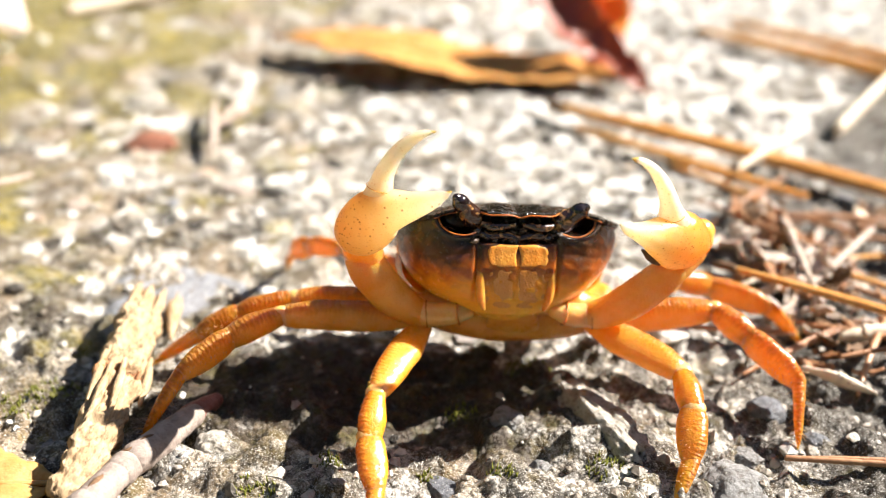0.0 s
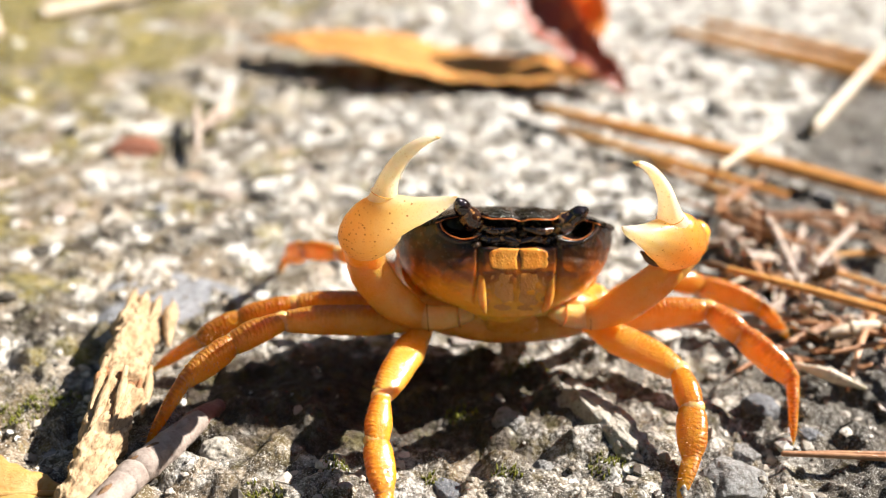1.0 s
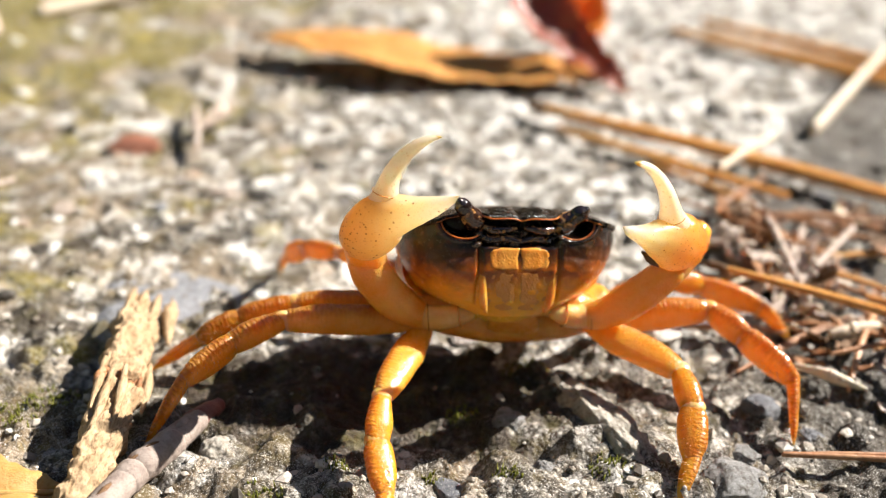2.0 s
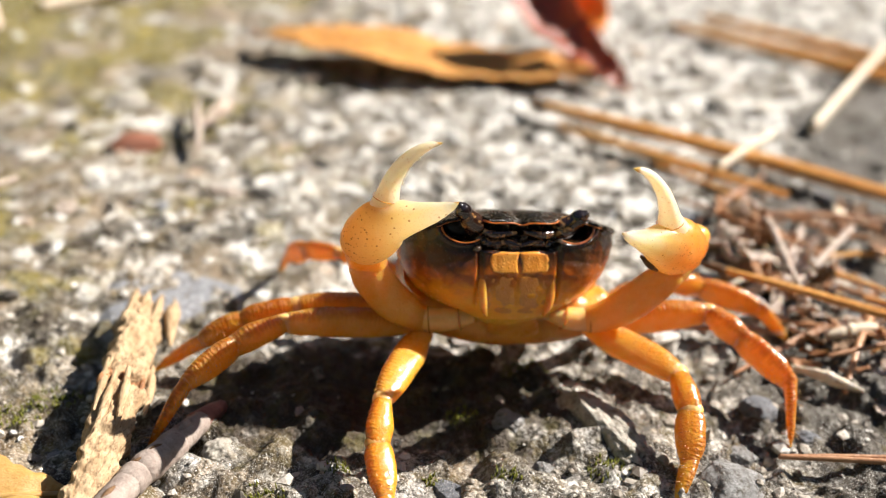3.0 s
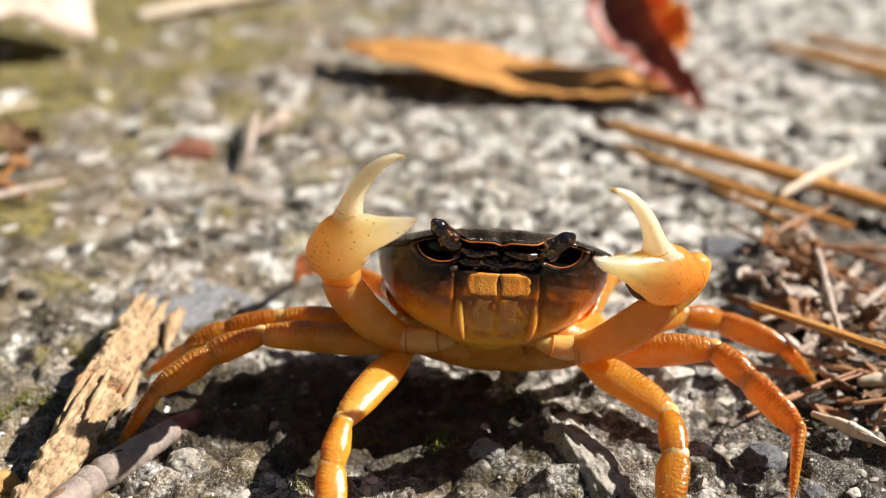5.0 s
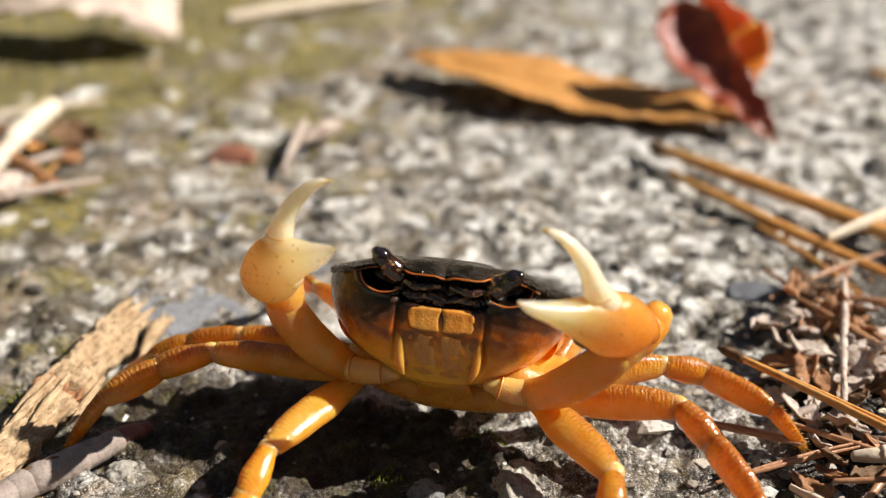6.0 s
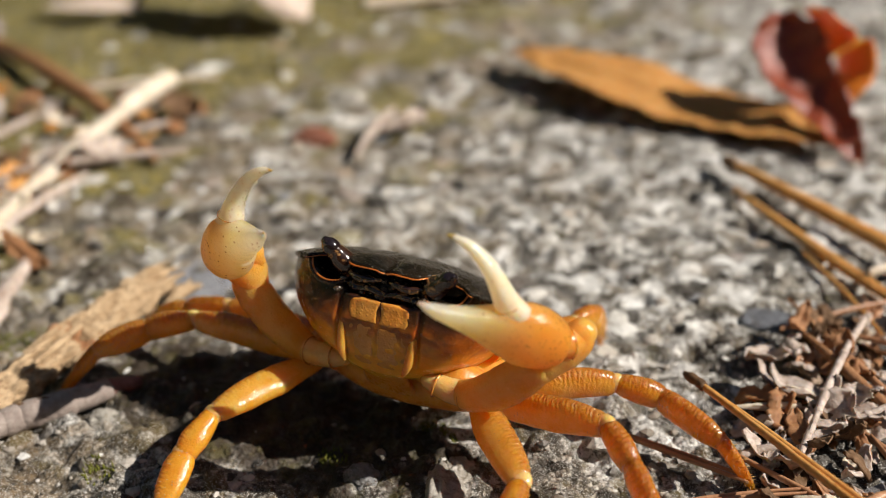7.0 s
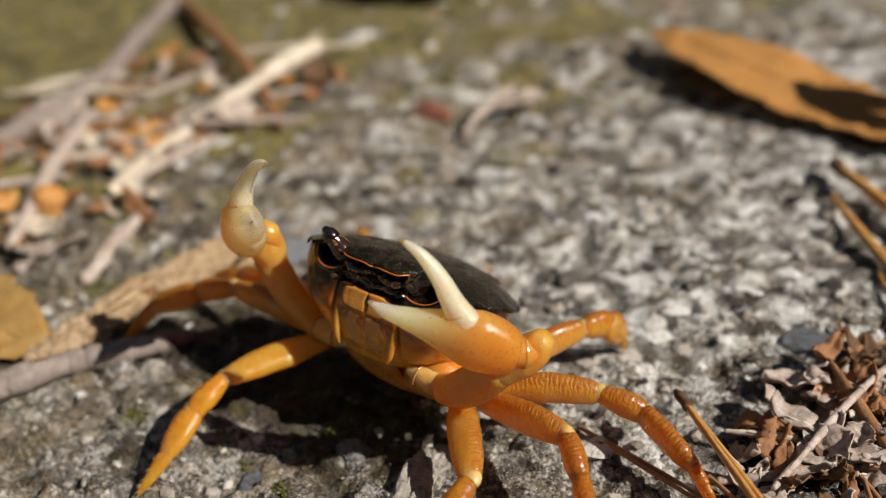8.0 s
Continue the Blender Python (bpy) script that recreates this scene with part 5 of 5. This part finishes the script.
def leaf_sheet(axis, widths, cross, cup=0.0, ragged=0.0, seed=0, thick=0.25, wave=0.0, steps=10, across=17):
    """A dry leaf: rows along its midrib, cupped across, with an uneven edge."""
    c = spline([(*p, w) for p, w in zip(axis, widths)], steps)
    way = np.gradient(c[:, :3], axis=0)
    way /= np.linalg.norm(way, axis=1)[:, None]
    e = np.array(cross, float)
    out = np.zeros((len(c), across, 3))
    nrm = np.zeros_like(out)
    for i in range(len(c)):
        e2 = e - way[i] * (e @ way[i])
        e2 /= np.linalg.norm(e2)
        up = np.cross(way[i], e2)
        if up[2] < 0:
            up = -up
        for j in range(across):
            u = 2 * j / (across - 1) - 1
            w = max(c[i, 3], 0.05) * (1 + ragged * noise.noise(Vector((i * 0.45, math.copysign(3, u), seed))))
            lift = cup * w * u * u + wave * noise.noise(Vector((i * 0.18, u * 1.2, seed + 5.0))) - 0.25 * math.exp(-((u / 0.07) ** 2))
            out[i, j] = c[i, :3] + e2 * u * w + up * lift
            nrm[i, j] = up
    return grid_solid(out, out - nrm * thick)


def midrib(axis, radius, lift=0.25):
    return sweep([(p[0], p[1], p[2] - lift, radius, radius) for p in axis], (0, 0, 1), 6, 8)


def leaf(axis, widths, cross, material, label, rib=0.35, **more):
    at = axis[len(axis) // 2]
    ob = thing("leaf", leaf_sheet(axis, widths, cross, **more), material, label, "leaf", (at[0], at[1], 0))
    part("midrib", ([(v[0] - at[0], v[1] - at[1], v[2]) for v in midrib(axis, rib)[0]], midrib(axis, rib)[1]), material, ob)
    return ob


# long tan leaf lying behind the crab, its front edge lifted
leaf([(-42.0, 239.5, 3.6), (-35, 234.5, 5.6), (-24, 230.5, 6.4), (-9, 228.0, 5.4), (7, 226.8, 2.6), (20, 224.6, 3.2), (31, 221.0, 3.8), (38, 218.5, 3.0)],
     [0.6, 3.2, 7.0, 9.6, 9.6, 8.8, 6.6, 1.0], (0.20, 1.0, 0.04), LEAF_TAN, "long dry tan leaf lying on the mortar, edge lifted", cup=0.02, ragged=0.22, seed=2, wave=1.0)
# red leaf curled up against it
red = leaf([(43.0, 214.0, 0.8), (38.5, 218.5, 4.0), (32.5, 224.0, 7.5), (26.5, 228.5, 11.5), (22.0, 233.0, 16.5), (20.0, 236.0, 21.0)],
           [0.4, 3.0, 4.6, 6.2, 6.4, 2.0], (1.0, 0.45, 0.30), LEAF_RED, "curled red leaf standing on its tip, glossy", cup=0.55, ragged=0.25, seed=4, wave=1.6)
lobe = leaf_sheet([(32.0, 225.0, 5.0), (34.0, 229.5, 8.0), (35.0, 233.5, 12.0), (32.5, 236.0, 17.0), (28.0, 237.0, 21.0), (24.5, 237.0, 22.5)], [1.0, 3.2, 4.6, 5.0, 4.2, 1.4], (0.80, -0.55, 0.25), cup=-0.30, ragged=0.15, seed=6, wave=0.8)
part("curled_lobe", ([(v[0] - 26.5, v[1] - 228.5, v[2]) for v in lobe[0]], lobe[1]), LEAF_ORANGE, red, "orange lit lobe of the leaf")
# pale leaf cupped over the moss
leaf([(-153, 231, 6), (-139, 234, 11), (-123, 237, 13.5), (-109, 238, 12.0), (-100, 235, 4.5)], [2.0, 9.0, 12.0, 11.0, 3.0], (-0.05, 1.0, 0.12), LEAF_PALE, "pale bleached leaf cupped over dark moss", cup=0.05, ragged=0.35, seed=8, wave=2.5)
leaf([(-176, 219, 3), (-162, 222, 4.5), (-148, 228, 4)], [2.0, 5.0, 1.5], (0.1, 1.0, 0.1), LEAF_PALE, "narrow bleached leaf on the moss", cup=0.1, ragged=0.3, seed=9)
leaf([(-41.4, 88.0, 0.6), (-49, 85.5, 2.4), (-59, 83.5, 3.0), (-69, 82.5, 2.6), (-79, 83, 1.4)], [0.8, 5.5, 8.2, 6.5, 1.0], (0.05, 1.0, 0.1), LEAF_YELLOW, "yellow dry leaf with a brown edge", cup=0.08, ragged=0.3, seed=11, wave=1.2)

# ---------------------------------------------------------------- sticks, needles and litter


def stick(name, points, radii, material, label, category, ring=10, lumps=0.0, flat=1.0, seed=0, group=""):
    """A bent stem through points, in world millimetres."""
    rows = [(*p, r, r * flat) for p, r in zip(points, radii)]
    at = points[0]
    ob = thing(name, sweep(rows, (0.1, 0.2, 1), ring, 8, lumps=lumps, seed=seed), material, label, category, (at[0], at[1], 0), group)
    if name in ("twig", "straw", "loose_stalk", "wood_splinter"):
        inner = list(zip(points, radii))[1:-1] if len(points) > 2 else []
        for k, (p, r) in enumerate(inner):
            w = (Vector(points[k + 2]) - Vector(p)).normalized()
            if name == "wood_splinter":
                c, n = Vector(p) + Vector((0.2 * r, -0.1 * r, 0.45 * r)), 2.8 * r
                add_part("fibre", [tuple(c - w * n), tuple(c), tuple(c + w * n)], [0.1 * r, 0.34 * r, 0.08 * r], material, ob, "", 6, 0.1)
            else:
                add_part("node_ring", [tuple(Vector(p) - w * r * 0.35), tuple(Vector(p) + w * r * 0.35)], [r * 1.12, r * 1.08], material, ob, "", ring, lumps * 0.5, flat)
        if name == "twig" and inner:
            a, b = Vector(points[0]), Vector(points[1])
            u = Vector((0, 0, 0.8 * radii[0]))
            add_part("bark_strip", [tuple(a.lerp(b, 0.2) + u), tuple(a.lerp(b, 0.5) + u * 1.2), tuple(a.lerp(b, 0.85) + u)], [0.1 * radii[0], 0.45 * radii[0], 0.1 * radii[0]], material, ob, "", 6, 0.1)
    return ob


def add_part(name, points, radii, material, owner, label="", ring=8, lumps=0.0, flat=1.0):
    o = owner.location / MM
    rows = [(p[0] - o.x, p[1] - o.y, p[2] - o.z, r, r * flat) for p, r in zip(points, radii)]
    return part(name, sweep(rows, (0.1, 0.2, 1), ring, 6, lumps=lumps), material, owner, label)


# split piece of wood with a raised edge, broken across the middle
wood_rows = [(-40.9, 122.6, 3.2, 1.4, 0.5), (-40.7, 120.8, 3.6, 2.2, 1.2), (-40.2, 115.5, 4.0, 2.5, 1.9), (-39.7, 110, 4.1, 2.6, 2.0), (-39.2, 104.8, 4.1, 2.6, 1.8), (-38.9, 102.8, 3.6, 2.0, 1.1), (-38.7, 100.3, 4.0, 2.6, 1.7), (-38.6, 94, 3.9, 2.5, 1.8), (-38.9, 88, 3.2, 2.2, 1.5), (-39.4, 83, 2.4, 1.6, 0.8)]


def weathered(shape, depth):
    """Crumbled, fibrous wood: fine hollows and ridges drawn out along y."""
    out = []
    for x, y, z in shape[0]:
        q = Vector((x * 1.5, y * 0.5, z * 1.5))
        h = depth * (noise.noise(q) + 0.7 * noise.noise(q * 2.3) + 0.5 * noise.noise(Vector((x * 4.0, y * 2.4, z * 4.0))) - 0.8 * max(0.0, noise.noise(Vector((x * 0.9, y * 0.8, z * 0.9 + 7))) - 0.15))
        out.append((x + h * 0.5, y + 0.4 * h, z + h))
    return out, shape[1]


wood = thing("wood_piece", weathered(sweep(wood_rows, (-0.86, 0, 0.5), 64, 28, 3.0, lumps=0.95, seed=3), 0.34), BARK, "split piece of pale wood, weathered and frayed", "wood", (-40, 110, 0))
for k, (a, b) in enumerate((((-42.2, 124.6, 4.6), (-41.6, 116, 6.0)), ((-39.0, 124.8, 3.6), (-38.4, 116, 5.0)), ((-40.8, 125.4, 3.8), (-40.2, 117, 5.8)), ((-36.6, 108, 3.4), (-35.8, 99, 2.8)), ((-41.4, 106, 6.0), (-40.6, 96, 6.0)), ((-38.4, 104, 6.2), (-37.4, 93, 5.6)), ((-39.8, 103, 6.4), (-39.6, 92, 5.6)))):
    add_part("splinter", [a, tuple((p + q) / 2 + 0.15 for p, q in zip(a, b)), b], [0.25, 0.6, 0.18], BARK, wood, "", 7, 0.2)
rnd = random.Random(77)
for k in range(26):
    u, y = rnd.uniform(-1, 1), 103.0 + rnd.uniform(-1.8, 1.8)
    x, z, l = -39.0 + 2.2 * u, 4.9 - 1.3 * u + rnd.uniform(-0.5, 0.2), rnd.uniform(1.0, 2.4)
    add_part("fibre", [(x - 0.2, y - l, z - 0.3), (x, y, z + 0.25), (x + rnd.uniform(-0.5, 0.5), y + l, z + rnd.uniform(-0.3, 0.7))], [0.1, rnd.uniform(0.2, 0.45), 0.06], FLAKE_BROWN if 100 < y < 107 else BARK, wood, "", 5, 0.1)
stick("wood_splinter", [(-37.4, 126.0, 1.2), (-37.0, 121.5, 2.4), (-36.2, 115.5, 1.6)], [0.4, 1.1, 0.35], BARK, "pale loose splinter of wood on stone", "splinter", 8, 0.3)

twig = stick("twig", [(-29.2, 98.9, 2.0), (-31.6, 93.6, 2.3), (-34.6, 88.0, 2.6), (-36.8, 80.0, 3.0), (-40, 68, 2.6), (-44, 55, 2.2)], [1.45, 1.75, 1.7, 1.95, 1.9, 1.9], TWIG, "grey twig with cracked peeling bark", "twig", 18, 0.22, seed=4)
add_part("bare_end", [(-27.2, 102.3, 1.7), (-28.2, 100.6, 1.9), (-29.6, 98.6, 2.0)], [0.9, 1.3, 1.4], TWIG_RED, twig, "dark red tip of the twig", 14, 0.15)
for a, b, r in (((-31.8, 92.6, 3.9), (-33.6, 91.2, 4.0), 0.35), ((-33.2, 90.2, 4.1), (-35.2, 88.8, 4.0), 0.3), ((-35.4, 85.2, 4.4), (-36.6, 82.2, 4.7), 0.4)):
    add_part("bark_crack", [a, tuple((p + q) / 2 + 0.1 for p, q in zip(a, b)), b], [0.1, r, 0.1], LEAF_DARK, twig, "", 6, 0.1)
for a, r in (((-33.2, 90.6, 2.5), 1.95), ((-36.5, 81.4, 2.95), 2.15)):
    add_part("node_ring", [a, (a[0] - 0.5, a[1] - 0.7, a[2])], [r, r], TWIG, twig, "", 18, 0.15)


def needle_pair(base, end, bend, gap, radius, material, label, sheath=True):
    """Two pine needles out of one dark sheath."""
    b, e, m = Vector(base), Vector(end), Vector(bend)
    w = (e - b).normalized()
    side = w.cross(Vector((0, 0, 1))).normalized() * gap
    def line(s):
        return [tuple(b), tuple(b.lerp(e, 0.3) + m * 0.8 + side * s * 0.5), tuple(b.lerp(e, 0.65) + m + side * s * 0.9), tuple(e + side * s)]
    ob = stick("pine_needle", line(1), [radius * 0.9, radius, radius, radius * 0.6], material, label, "pine needle", 8, 0.05, 0.7)
    add_part("second_needle", line(-1), [radius * 0.85, radius, radius * 0.95, radius * 0.55], material, ob, "", 8, 0.05, 0.7)
    if sheath:
        add_part("sheath", [tuple(b - w * 1.6), tuple(b - w * 0.4), tuple(b + w * 1.6)], [radius * 0.5, radius * 1.25, radius * 1.1], LEAF_DARK, ob, "dark scaly sheath", 8, 0.35)
    return ob


needle_pair((39.6, 128.6, 8.0), (78, 105.5, 8.0), (0, 0, 0.4), 0.5, 0.5, NEEDLE, "pair of orange-brown pine needles from a dark sheath")
needle_pair((21.4, 203.0, 2.4), (92, 156, 2.4), (0.6, 0.6, 0.3), 0.9, 1.05, NEEDLE, "long orange pine needles lying on the mortar")
needle_pair((25.2, 194.6, 1.2), (62, 163.5, 2.4), (-0.8, -0.4, 0.2), 0.5, 0.75, NEEDLE, "orange pine needles lying on the mortar", False)
needle_pair((62, 260, 1.5), (124, 208, 1.8), (0.5, 0.5, 0.4), 2.2, 1.1, NEEDLE, "far orange pine needles lying on the mortar", False)
needle_pair((72, 270, 1.2), (132, 219, 1.5), (-1.5, 0, 0.4), 1.2, 1.0, NEEDLE, "far brown pine needles lying on the mortar", False)
needle_pair((41.2, 95.6, 1.0), (66, 94.2, 1.2), (0, 0.2, 0.1), 0.45, 0.42, NEEDLE_RED, "thin red-brown needles beside the crab's foot", False)
needle_pair((28.2, 123.4, 0.9), (49, 121.6, 1.6), (0.2, -0.3, 0.4), 0.4, 0.34, NEEDLE_RED, "dry brown needle strands beside the crab", False)
needle_pair((40, 112.5, 0.9), (56, 122.5, 2.4), (0, 0, 0.3), 0.35, 0.32, NEEDLE_RED, "dry brown needle strands in the litter", False)
stick("straw", [(52.0, 172.0, 3.4), (59, 180, 3.8), (66.5, 188.5, 3.2)], [0.8, 1.3, 1.0], STRAW, "pale chip of straw across the needles", "straw", 8, 0.2, 0.5)
stick("straw", [(77.5, 196.5, 1.5), (90, 214, 3.0), (109, 242, 3.4)], [1.6, 1.7, 1.4], STRAW, "bleached straw stem on the mortar", "straw", 8, 0.2, 0.6)
stick("straw", [(-98.5, 185.5, 5.2), (-97.2, 175.5, 4.8), (-96.2, 169.5, 4.5)], [2.1, 2.2, 2.0], STRAW, "white peeled straw stem over litter", "straw", 12, 0.15)
stick("straw", [(-96.4, 171.0, 4.2), (-92, 153, 3.2), (-87, 138, 2.5), (-81, 122, 2.2)], [1.7, 1.8, 1.6, 1.3], STRAW, "pale frayed straw stem in the litter", "straw", 12, 0.4)
stick("twig", [(-176, 202, 2.4), (-150, 170, 3.0), (-133, 149.5, 2.6), (-124, 128, 2.4), (-114, 104, 2.4)], [2.2, 2.4, 2.2, 2.6, 2.4], TWIG, "grey dead twig among litter and moss", "twig", 12, 0.5)
stick("twig", [(-165, 192, 2.4), (-132, 180, 4.2), (-104, 170, 3.6), (-78, 158.5, 1.4)], [1.7, 1.8, 1.6, 0.8], FLAKE_BROWN, "thin brown twig under the straw", "twig", 10, 0.35)
stick("twig", [(-116, 136, 2.0), (-96, 116, 2.8), (-76, 98, 1.8)], [1.5, 1.7, 1.3], FLAKE, "pale brown stem among the litter", "twig", 10, 0.4)
stick("twig", [(-56, 101, 1.2), (-62, 110, 1.6), (-68, 120, 1.2)], [1.2, 1.5, 1.0], FLAKE, "pinkish dry stem on the mortar", "twig", 10, 0.3)
stick("twig", [(-98, 262, 1.5), (-82, 276, 2.2), (-62, 293, 2.0)], [1.6, 1.8, 1.5], STRAW, "pale stem on the far mortar", "twig", 10, 0.3)
stick("wood_splinter", [(-44.0, 178.0, 1.0), (-45.6, 187, 2.6), (-47.6, 197.5, 2.6)], [0.6, 1.7, 1.0], FLAKE, "small tan splinter lying on the mortar", "splinter", 8, 0.4, 0.5)
stick("wood_splinter", [(-44.8, 189, 2.2), (-42.6, 194.5, 2.6), (-41.0, 199, 1.8)], [0.8, 1.9, 0.9], FLAKE, "small pink-tan splinter lying on the mortar", "splinter", 8, 0.4, 0.5)
stick("twig_stump", [(-85.5, 109.5, 0.8), (-85.0, 110.2, 3.0)], [3.0, 3.2], LEAF_TAN, "orange cut disc of wood in litter", "wood", 14, 0.3)


def flake(centre, size, turn, tilt, material, label, seed, name="bark_flake", curl=0.3):
    """A curled crumb of bark or leaf."""
    r = random.Random(seed)
    n = Vector((math.cos(turn), math.sin(turn), tilt)).normalized()
    c = Vector(centre)
    axis = [tuple(c + n * size[0] * k + Vector((0, 0, curl * size[0] * k * k))) for k in (-1, -0.4, 0.2, 0.7, 1)]
    cross = (-math.sin(turn), math.cos(turn), r.uniform(-0.6, 0.6))
    w = size[1]
    shape = leaf_sheet(axis, [w * 0.35, w, w * r.uniform(0.8, 1.1), w * 0.8, w * 0.2], cross, r.uniform(-0.3, 0.5), 0.55, seed, 0.22, size[1] * 0.5, 5, 11)
    return thing(name, shape, material, label, "litter", (centre[0], centre[1], 0), "dry litter beside the crab")


flake((45.5, 145.0, 3.2), (3.8, 2.6), 0.5, 0.15, FLAKE, "pale mottled flake of bark in the litter", 1)
flake((49.0, 149.0, 3.4), (3.2, 1.7), -0.3, 0.1, FLAKE, "pinkish torn flake of leaf in the litter", 2)
flake((52.5, 147.0, 4.0), (3.6, 2.0), 1.5, 0.5, FLAKE_BROWN, "orange-brown curled flake standing up", 3)
flake((51.0, 138.4, 4.0), (4.6, 2.6), 0.15, -0.25, FLAKE, "crumpled grey-brown leaf in the litter", 4, "dry_leaf")
flake((54.5, 135.5, 3.6), (3.4, 2.4), 1.0, 0.4, FLAKE, "crumpled torn leaf with ragged edges", 5, "dry_leaf")
flake((49.5, 133.4, 3.0), (3.0, 2.0), 2.0, 0.5, FLAKE_BROWN, "small curled brown leaf crumb", 6)
flake((57.5, 138.0, 3.2), (3.6, 2.4), -0.5, 0.2, FLAKE, "grey curled leaf crumb in the litter", 7, "dry_leaf")
stick("wood_splinter", [(43.8, 132.0, 3.0), (47.6, 133.8, 3.3), (51.0, 135.6, 3.3)], [0.35, 0.62, 0.5], STRAW, "white splinter lying across the litter", "splinter", 8, 0.1, 0.6)
stick("wood_splinter", [(49.4, 136.6, 4.2), (51.0, 137.0, 4.4), (52.6, 137.4, 4.0)], [0.3, 0.8, 0.3], STRAW, "white splinter chip in the litter", "splinter", 8, 0.2, 0.5)
stick("twig", [(47.0, 125.5, 1.6), (53, 131, 2.6), (58.5, 137.5, 3.4), (68, 149, 4.0)], [0.45, 0.55, 0.5, 0.6], FLAKE, "pale hairy twig in the litter", "twig", 10, 0.3)
stick("twig", [(46.5, 157.0, 2.0), (53, 150, 3.2), (62, 141, 3.4)], [0.35, 0.5, 0.45], NEEDLE_RED, "thin red-brown twig in the litter", "twig", 8, 0.15)
stick("twig", [(47.8, 149.6, 4.8), (54, 144.6, 4.4), (62, 139, 3.0)], [0.3, 0.7, 0.6], FLAKE_BROWN, "split brown stem in the litter", "twig", 8, 0.15)
stick("twig", [(53.5, 126, 4.2), (53.4, 134, 4.6), (53.6, 146, 5.6), (54.0, 158, 4.0)], [0.35, 0.5, 0.5, 0.4], FLAKE, "pale upright stem in the litter", "twig", 8, 0.2)
stick("twig", [(54, 109, 0.8), (58, 117, 2.6), (64, 127, 2.4)], [0.35, 0.5, 0.45], NEEDLE_RED, "dark red-brown twig in the litter", "twig", 8, 0.2)
stick("straw", [(48.0, 113.5, 1.4), (52, 110.6, 1.8), (56, 108.6, 1.2)], [0.4, 0.9, 0.4], STRAW, "pale straw chip in the dark litter", "straw", 8, 0.2, 0.6)
stick("straw", [(54.6, 119.4, 2.6), (58, 120.2, 3.0), (62, 121.2, 2.8)], [0.7, 1.1, 0.8], STRAW, "pale straw chip in the dark litter", "straw", 8, 0.2, 0.6)

r = random.Random(21)
for k in range(120):
    x, y = 45 + 30 * r.random() ** 1.1, r.uniform(106, 166)
    if x < 46 + 6 * abs(y - 136) / 30:
        x += 7
    mat = r.choice((FLAKE, FLAKE, FLAKE, STRAW, FLAKE_BROWN, FLAKE_BROWN, LEAF_DARK, NEEDLE_RED))
    tone = {FLAKE: "pale grey-brown", STRAW: "bleached", FLAKE_BROWN: "orange-brown", LEAF_DARK: "dark rotted", NEEDLE_RED: "reddish"}[mat]
    flake((x, y, floor_at(x, y) + r.uniform(1.0, 3.0)), (0.8 + 2.4 * r.random() ** 1.5, r.uniform(0.35, 1.3)), r.uniform(0, 6.28), r.uniform(-0.3, 0.5), mat, tone + " crumb of bark and leaf", 100 + k)
for k in range(16):
    x, y, a, l = r.uniform(48, 78), r.uniform(108, 168), r.gauss(-0.5, 0.6), r.uniform(7, 16)
    z = floor_at(x, y) + r.uniform(1.2, 3.2)
    dx, dy = l * math.cos(a), l * math.sin(a)
    stick("pine_needle", [(x - dx, y - dy, z - 0.3), (x, y, z + 0.4), (x + dx, y + dy, z)], [0.35, 0.5, 0.3], r.choice((NEEDLE, NEEDLE_RED, NEEDLE_RED)), "dry broken pine needle in the litter", "pine needle", 6, 0.05, 0.7, group="dry litter beside the crab")

# crumpled torn leaves heaped at the edge of the litter
for k in range(46):
    x, y = 45.5 + 15 * r.random(), r.uniform(124, 158)
    mat = r.choice((FLAKE, FLAKE, FLAKE_BROWN, LEAF_DARK))
    tone = {FLAKE: "pale grey-pink", FLAKE_BROWN: "brown", LEAF_DARK: "dark rotted"}[mat]
    flake((x, y, floor_at(x, y) + r.uniform(1.5, 4.2)), (r.uniform(1.4, 3.4), r.uniform(0.8, 2.0)), r.uniform(0, 6.28), r.uniform(-0.9, 0.9), mat, tone + " crumpled scrap of torn leaf in the heap", 500 + k, "dry_leaf", r.uniform(-0.5, 0.8))

# litter at the mossy side
for k in range(95):
    x, y = r.uniform(-138, -66), r.uniform(92, 184)
    if x > -84 and y > 125:
        x -= 16
    mat = r.choice((FLAKE, FLAKE, FLAKE_BROWN, LEAF_DARK, LEAF_TAN, FLAKE_BROWN, STRAW))
    tone = {FLAKE: "pale grey-brown", FLAKE_BROWN: "orange-brown", LEAF_DARK: "dark rotted", LEAF_TAN: "tan", STRAW: "bleached"}[mat]
    ob = flake((x, y, floor_at(x, y) + r.uniform(0.8, 2.6)), (r.uniform(2.0, 6.5), r.uniform(1.2, 3.4)), r.uniform(0, 6.28), r.uniform(-0.2, 0.3), mat, tone + " scrap of leaf on moss", 300 + k)
    ob["group"] = "dry litter on the moss"
for k in range(14):
    x, y, a, l = r.uniform(-140, -80), r.uniform(105, 190), r.gauss(0.9, 0.6), r.uniform(8, 20)
    z = floor_at(x, y) + r.uniform(1.0, 2.6)
    dx, dy = l * math.cos(a), l * math.sin(a)
    stick("loose_stalk", [(x - dx, y - dy, z), (x, y, z + 0.6), (x + dx, y + dy, z)], [0.6, 0.9, 0.5], r.choice((FLAKE, FLAKE_BROWN, STRAW)), "dry broken stem lying on moss", "stem", 7, 0.15, group="dry litter on the moss")
